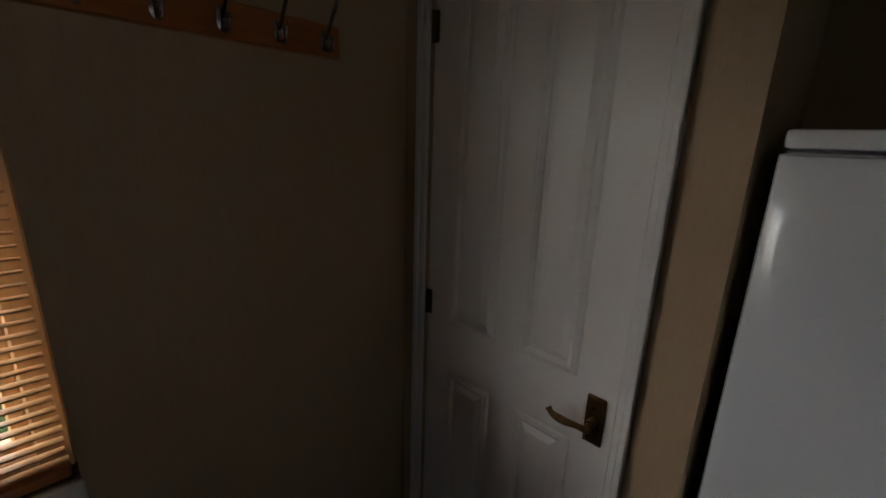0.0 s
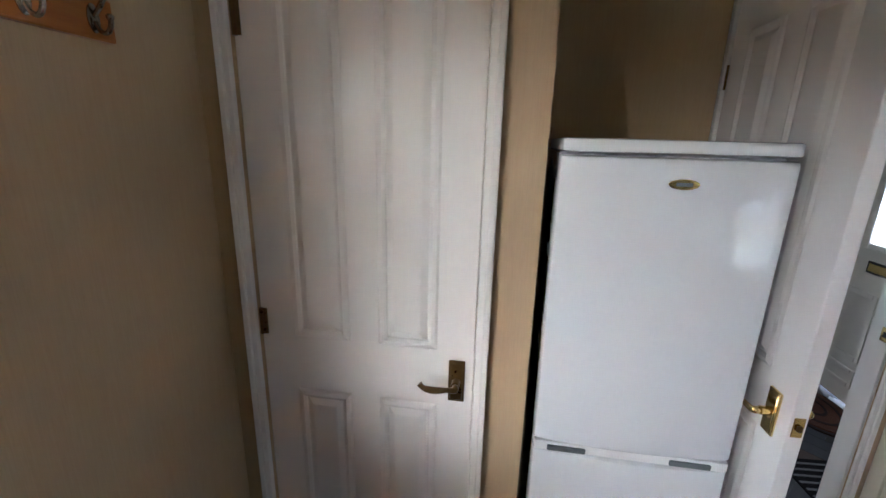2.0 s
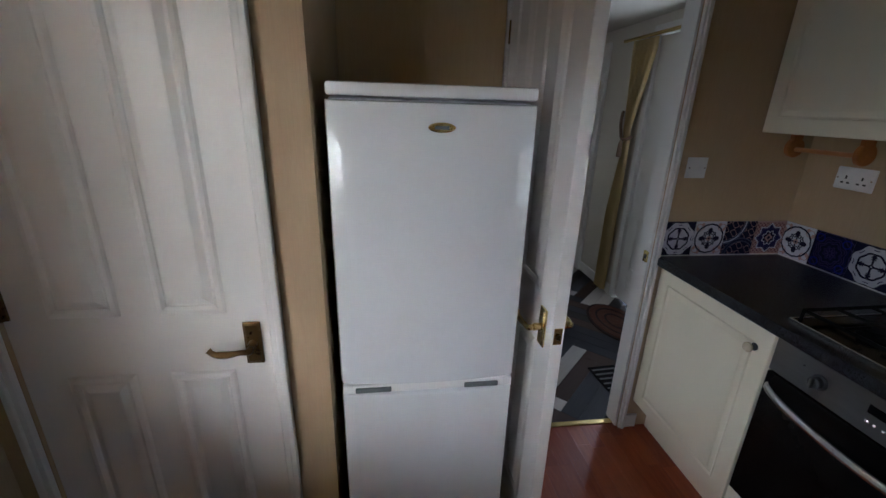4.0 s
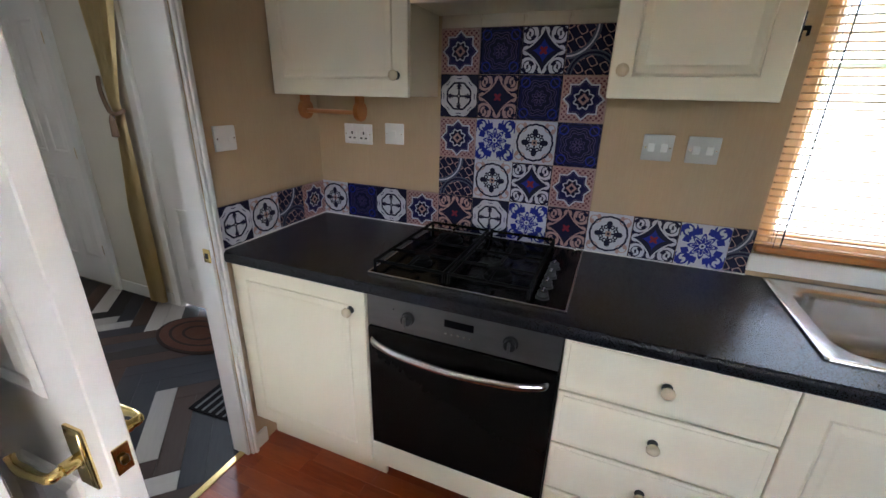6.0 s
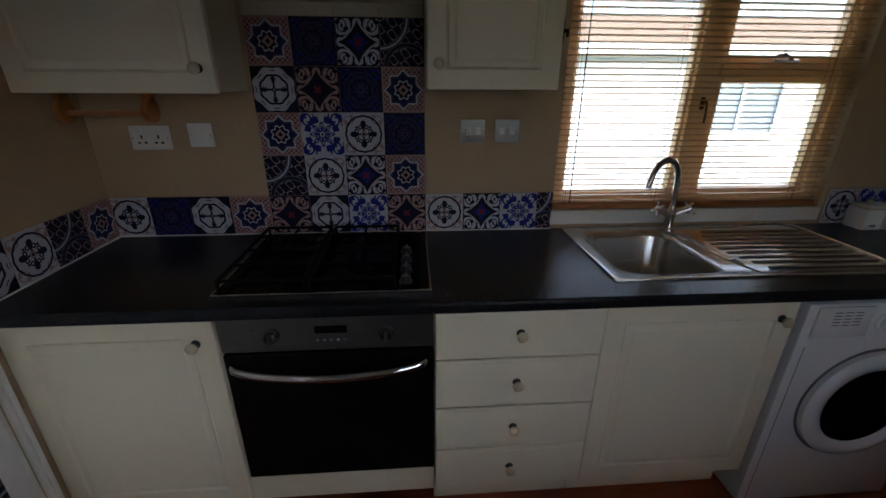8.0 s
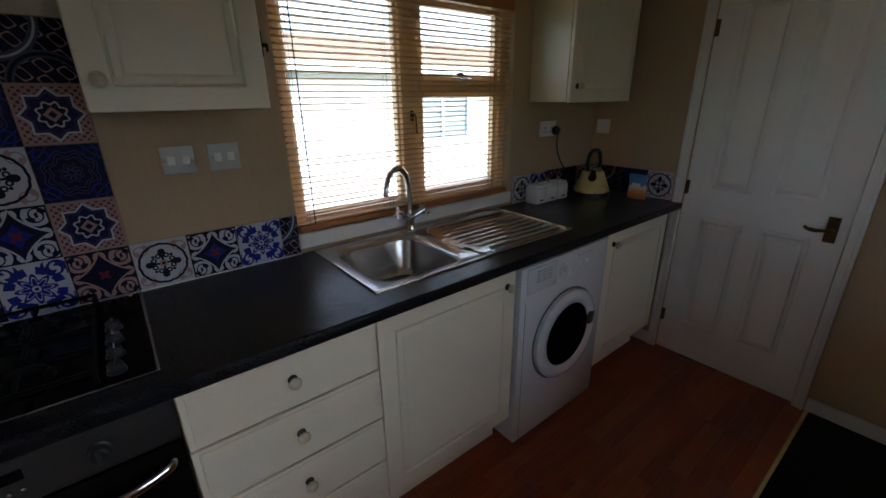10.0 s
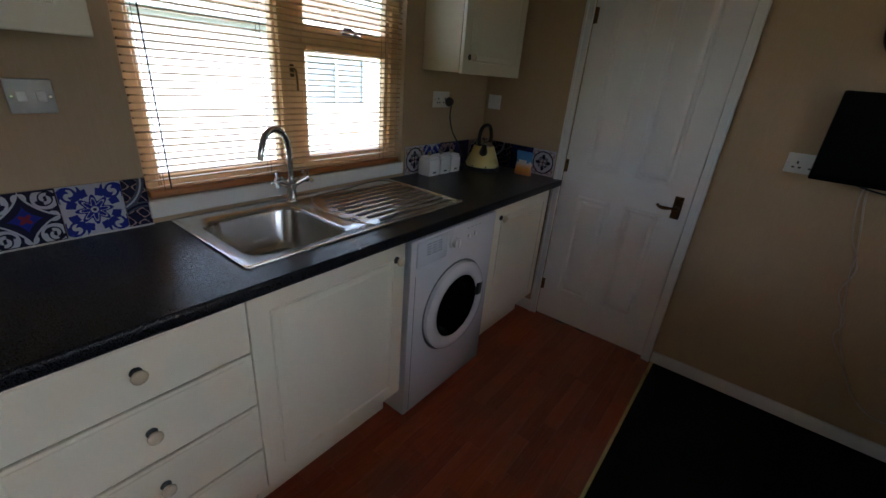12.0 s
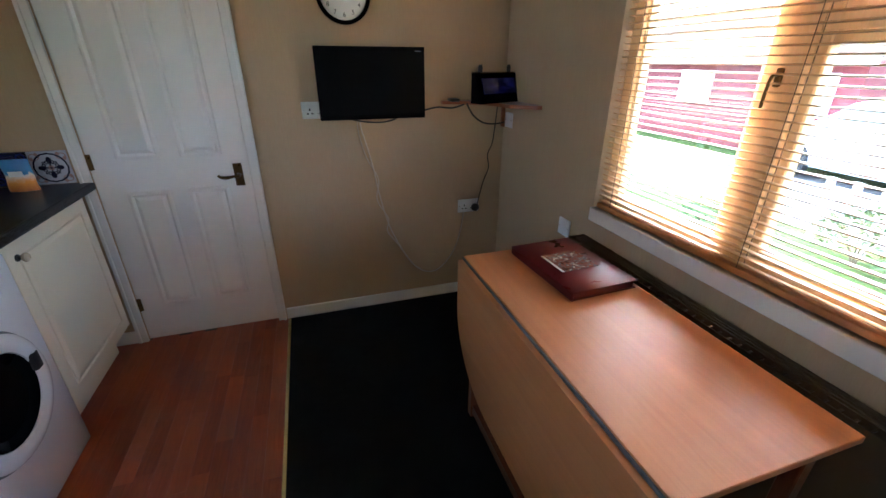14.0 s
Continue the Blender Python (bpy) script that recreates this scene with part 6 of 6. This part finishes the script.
def shrub(x, y, size, label, seed):
    rng = random.Random(seed)
    e = thing("shrub", (x, y, GZ), label, "shrub", "garden shrubs")
    bm = B()
    for i in range(9):
        a = rng.uniform(0, math.tau)
        tip = Vector((x + math.cos(a) * size * rng.uniform(0.3, 0.8), y + math.sin(a) * size * rng.uniform(0.3, 0.8), GZ + size * rng.uniform(0.7, 1.5)))
        tube(bm, [(x, y, GZ), Vector((x, y, GZ)).lerp(tip, 0.5) + Vector((0, 0, size * 0.1)), tip], 0.02 * size, 5, [1.2, 0.7, 0.3])
    part("stems", bm, M_BARK, e)
    bm = B()
    for i in range(520):
        a, b, r = rng.uniform(0, math.tau), rng.uniform(-0.3, 1.0), size * rng.uniform(0.45, 1.0) ** 0.6
        c = Vector((x + r * math.cos(a) * math.sqrt(max(0, 1 - b * b)), y + r * math.sin(a) * math.sqrt(max(0, 1 - b * b)), GZ + size * 0.75 + r * b * 0.8))
        m = Matrix.Translation(c) @ Euler((rng.uniform(-1, 1), rng.uniform(-1, 1), rng.uniform(0, 6))).to_matrix().to_4x4()
        s_ = size * rng.uniform(0.06, 0.13)
        vs = [bm.verts.new(m @ Vector(p)) for p in ((-s_, 0, 0), (0, -s_ * 0.45, s_ * 0.15), (s_, 0, 0), (0, s_ * 0.45, s_ * 0.15))]
        bm.faces.new(vs)
    tagged(part("foliage", bm, M_SHRUB, e), kind="stuff")
    return e


for i, (x, y, sz) in enumerate(((-4.6, -1.3, 0.55), (-4.9, -2.2, 0.42), (-5.1, -0.3, 0.6), (-4.4, -3.6, 0.25), (-2.0, -1.55, 0.13), (-9.3, -14.0, 0.9))):
    shrub(x, y, sz, "loose green garden shrub with small leaves", 40 + i)
fn = thing("picket_fence", (-5.3, -1.2, GZ), "low white picket fence beside the garden path", "fence")
for i in range(16):
    y = -2.9 + i * 0.26
    part("picket", box(B(), -5.36, -5.33, y - 0.04, y + 0.04, GZ, GZ + 0.75, 0.004), M_OUTWHITE, fn)
for z in (0.2, 0.6):
    part("fence_rail", box(B(), -5.33, -5.29, -2.95, 1.1, GZ + z, GZ + z + 0.06), M_OUTWHITE, fn)

# ---- wall tiles ----
TILES = {k: tile_material(k) for k in ("star", "scroll", "scroll_dark", "medallion", "clover", "mandala", "flower", "arabesque")}
M_PLAIN = varied("plain_cream_tile", (0.50, 0.42, 0.30), (0.58, 0.50, 0.38), 0.3, 8)
M_GROUT = varied("tan_grout", (0.30, 0.20, 0.13), (0.36, 0.25, 0.17), 0.8, 30)
CACHE = {}


def tile(design, parent, x, y, z, facing, w=0.1465, h=0.1485):
    key = (design, round(w, 4), round(h, 4))
    if key not in CACHE:
        CACHE[key] = mesh_of("tile", box(B(), -w / 2, w / 2, -h / 2, h / 2, 0, 0.0055, 0.0012), M_PLAIN if design == "plain" else TILES[design])
    o = new("tile", CACHE[key])
    o.parent = parent
    turn = {"-x": (90, 0, -90), "-y": (90, 0, 0), "+y": (90, 0, 180)}[facing]
    o.matrix_basis = pose(x, y, z, *turn)


PY, Z0 = 0.1478, 0.9115
grid = [["star", "mandala", "scroll", "arabesque"], ["medallion", "scroll_dark", "mandala", "star"], ["star", "flower", "clover", "mandala"], ["arabesque", "clover", "scroll", "star"]]
TX = XS - 0.002
part("grout", box(B(), TX, XS + 0.001, -0.27, YA - 0.004, Z0, Z0 + 0.1505), M_GROUT, wall_sink)
part("grout", box(B(), TX, XS + 0.001, 0.236, 0.829, Z0 + 0.1505, 1.79), M_GROUT, wall_sink)
strip = ["clover", "mandala", "medallion", "star", "scroll_dark", "medallion", "flower", "scroll_dark", "clover", "scroll", "flower"]
for i, dsg in enumerate(strip):
    y = 0.829 + 4 * PY - PY * (i + 0.5)
    if i == 0:
        tile(dsg, wall_sink, TX, y - 0.004, Z0 + 0.075, "-x", 0.136)
    else:
        tile(dsg, wall_sink, TX, y, Z0 + 0.075, "-x")
yl = 0.829 - 7 * PY
tile("arabesque", wall_sink, TX, (yl - 0.27) / 2, Z0 + 0.075, "-x", yl + 0.27 - 0.002)
for r_, row in enumerate(grid):
    for c_, dsg in enumerate(row):
        tile(dsg, wall_sink, TX, 0.829 - PY * (c_ + 0.5), Z0 + 0.15 * (4 - r_) + 0.075, "-x")
for c_ in range(4):
    tile("plain", wall_sink, TX, 0.829 - PY * (c_ + 0.5), Z0 + 0.75 + 0.060, "-x", 0.1465, 0.1185)
part("grout", box(B(), 1.266, 1.845, YA - 0.002, YA + 0.001, Z0, Z0 + 0.1505), M_GROUT, wall_hall)
for i, dsg in enumerate(("medallion", "clover", "arabesque", "star")):
    tile(dsg, wall_hall, 1.267 + 0.144 * (i + 0.5), YA - 0.002, Z0 + 0.075, "-y", 0.1425)
part("grout", box(B(), TX, XS + 0.001, YB + 0.004, -1.445, Z0, Z0 + 0.1505), M_GROUT, wall_sink)
for i, dsg in enumerate(("clover", "flower", "scroll_dark", "mandala", "star")):
    tile(dsg, wall_sink, TX, -1.447 - 0.1435 * (i + 0.5), Z0 + 0.075, "-x", 0.142)
part("grout", box(B(), 1.318, 1.842, YB - 0.001, YB + 0.002, Z0, Z0 + 0.1505), M_GROUT, wall_tv)
for i, dsg in enumerate(("clover", "mandala", "arabesque")):
    tile(dsg, wall_tv, 1.319 + PY * (i + 0.5), YB + 0.002, Z0 + 0.075, "+y")
tile("star", wall_tv, 1.319 + PY * 3 + 0.036, YB + 0.002, Z0 + 0.075, "+y", 0.07)

M_SEAL = varied("white_sealant", (0.62, 0.60, 0.57), (0.70, 0.68, 0.65), 0.4, 20)
structure("sealant_east", box(B(), XS - 0.014, XS - 0.0075, -0.27, YA - 0.008, 0.9102, 0.9145, 0.0015), M_SEAL, "thin white sealant bead along the worktop", "trim")
structure("sealant_north", box(B(), 1.27, XS - 0.014, YA - 0.0135, YA - 0.0075, 0.9102, 0.9145, 0.0015), M_SEAL, "thin white sealant bead along the worktop", "trim")

# ---- floor boards ----
def board(parent, mat, x0, x1, y0, y1, key):
    w, l = round(x1 - x0, 4), round(y1 - y0, 4)
    if (key, w, l) not in CACHE:
        CACHE[(key, w, l)] = mesh_of("plank", box(B(), -w / 2 + 0.0002, w / 2 - 0.0002, -l / 2 + 0.0002, l / 2 - 0.0002, -0.004, 0.0, 0.0004), mat)
    o = new("plank", CACHE[(key, w, l)])
    o.parent = parent
    o.matrix_basis = pose((x0 + x1) / 2, (y0 + y1) / 2, random.uniform(-0.0002, 0.0001))


xb, col = 0.525, 0
while xb < 1.45:
    yb = YB - random.choice((0.0, 0.1, 0.2, 0.3))
    while yb < YA + 0.02:
        ln = random.choice((0.28, 0.34, 0.40))
        y0, y1 = max(yb, YB - 0.02), min(yb + ln, YA + 0.02)
        if y1 - y0 > 0.02:
            board(floor, M_LAMINATE, xb, xb + 0.066, round(y0, 3), round(y1, 3), "laminate")
        yb += ln
    xb += 0.066
xb = 0.525 - 0.066
while xb > XN:
    board(floor, M_LAMINATE, xb, xb + 0.066, YD + 0.002, YA + 0.02, "laminate")
    xb -= 0.066

M_VINYL, tt, bb = material("mixed_herringbone_vinyl", 0.5, 0, (0.3, 0.3, 0.3), spec=0.25)
inf = tt.nodes.new("ShaderNodeObjectInfo")
tone = tt.nodes.new("ShaderNodeValToRGB")
tone.color_ramp.interpolation = "CONSTANT"
for p_, c_ in ((0.24, (0.46, 0.43, 0.40)), (0.38, (0.022, 0.024, 0.032)), (0.6, (0.045, 0.022, 0.014)), (0.84, (0.36, 0.335, 0.31))):
    el = tone.color_ramp.elements.new(p_)
    el.color = (*c_, 1)
tone.color_ramp.elements[0].color = (0.014, 0.012, 0.012, 1)
tt.links.new(inf.outputs["Random"], tone.inputs[0])
grain = noise_of(tt, mapped(tt, (14, 1, 1)), 7, 5)
tt.links.new(mixed(tt, Ex(tt, grain) * 0.25, tone.outputs[0], (0.10, 0.09, 0.08)), bb.inputs["Base Color"])
bump(tt, bb, grain, 0.1)
PW, PL = 0.095, 0.475
q = Matrix.Rotation(radians(45), 2)
hx0, hx1, hy0, hy1 = 0.2, XH, YA + 0.04, YE
for i in range(-40, 60):
    for j in range(-12, 14):
        for kind in (0, 1):
            # herringbone cells: an upright board and a lying board, stepped along the diagonal
            if kind == 0:
                cx, cy, w_, l_ = i * PW + PW / 2, i * PW + j * 2 * PL + PL / 2, PW, PL
            else:
                cx, cy, w_, l_ = i * PW + PW + PL / 2, i * PW + j * 2 * PL + PW / 2, PL, PW
            p2 = q @ Vector((cx, cy))
            px, py = p2.x + 1.0, p2.y + 1.0
            ang = 45 if kind == 0 else 45 + 90
            if not (hx0 - 0.3 < px < hx1 + 0.3 and hy0 - 0.3 < py < hy1 + 0.3):
                continue
            mm = pose(px, py, 0, 0, 0, ang)
            cor = [mm @ Vector((sx * PW / 2, sy * PL / 2, 0)) for sx in (-1, 1) for sy in (-1, 1)]
            inside = all(hx0 < c.x < hx1 + 0.1 and hy0 < c.y < hy1 for c in cor)
            if not inside and all(c.x < hx0 or c.x > hx1 + 0.1 or c.y < hy0 or c.y > hy1 for c in cor):
                continue
            if inside:
                if "vinyl" not in CACHE:
                    CACHE["vinyl"] = mesh_of("plank", box(B(), -PW / 2 + 0.0008, PW / 2 - 0.0008, -PL / 2 + 0.0008, PL / 2 - 0.0008, -0.0035, 0.0005, 0.0008), M_VINYL)
                o = new("plank", CACHE["vinyl"])
            else:
                bm = box(B(), -PW / 2 + 0.0008, PW / 2 - 0.0008, -PL / 2 + 0.0008, PL / 2 - 0.0008, -0.0035, 0.0005)
                inv = mm.inverted()
                for co, no in (((hx0, 0, 0), (-1, 0, 0)), ((hx1 + 0.1, 0, 0), (1, 0, 0)), ((0, hy0, 0), (0, -1, 0)), ((0, hy1, 0), (0, 1, 0))):
                    bmesh.ops.bisect_plane(bm, geom=bm.verts[:] + bm.edges[:] + bm.faces[:], plane_co=inv @ Vector(co), plane_no=inv.to_3x3() @ Vector(no), clear_outer=True)
                if not bm.faces:
                    bm.free()
                    continue
                o = new("plank", mesh_of("plank", bm, M_VINYL))
            o.parent = hall_floor
            o.matrix_basis = mm
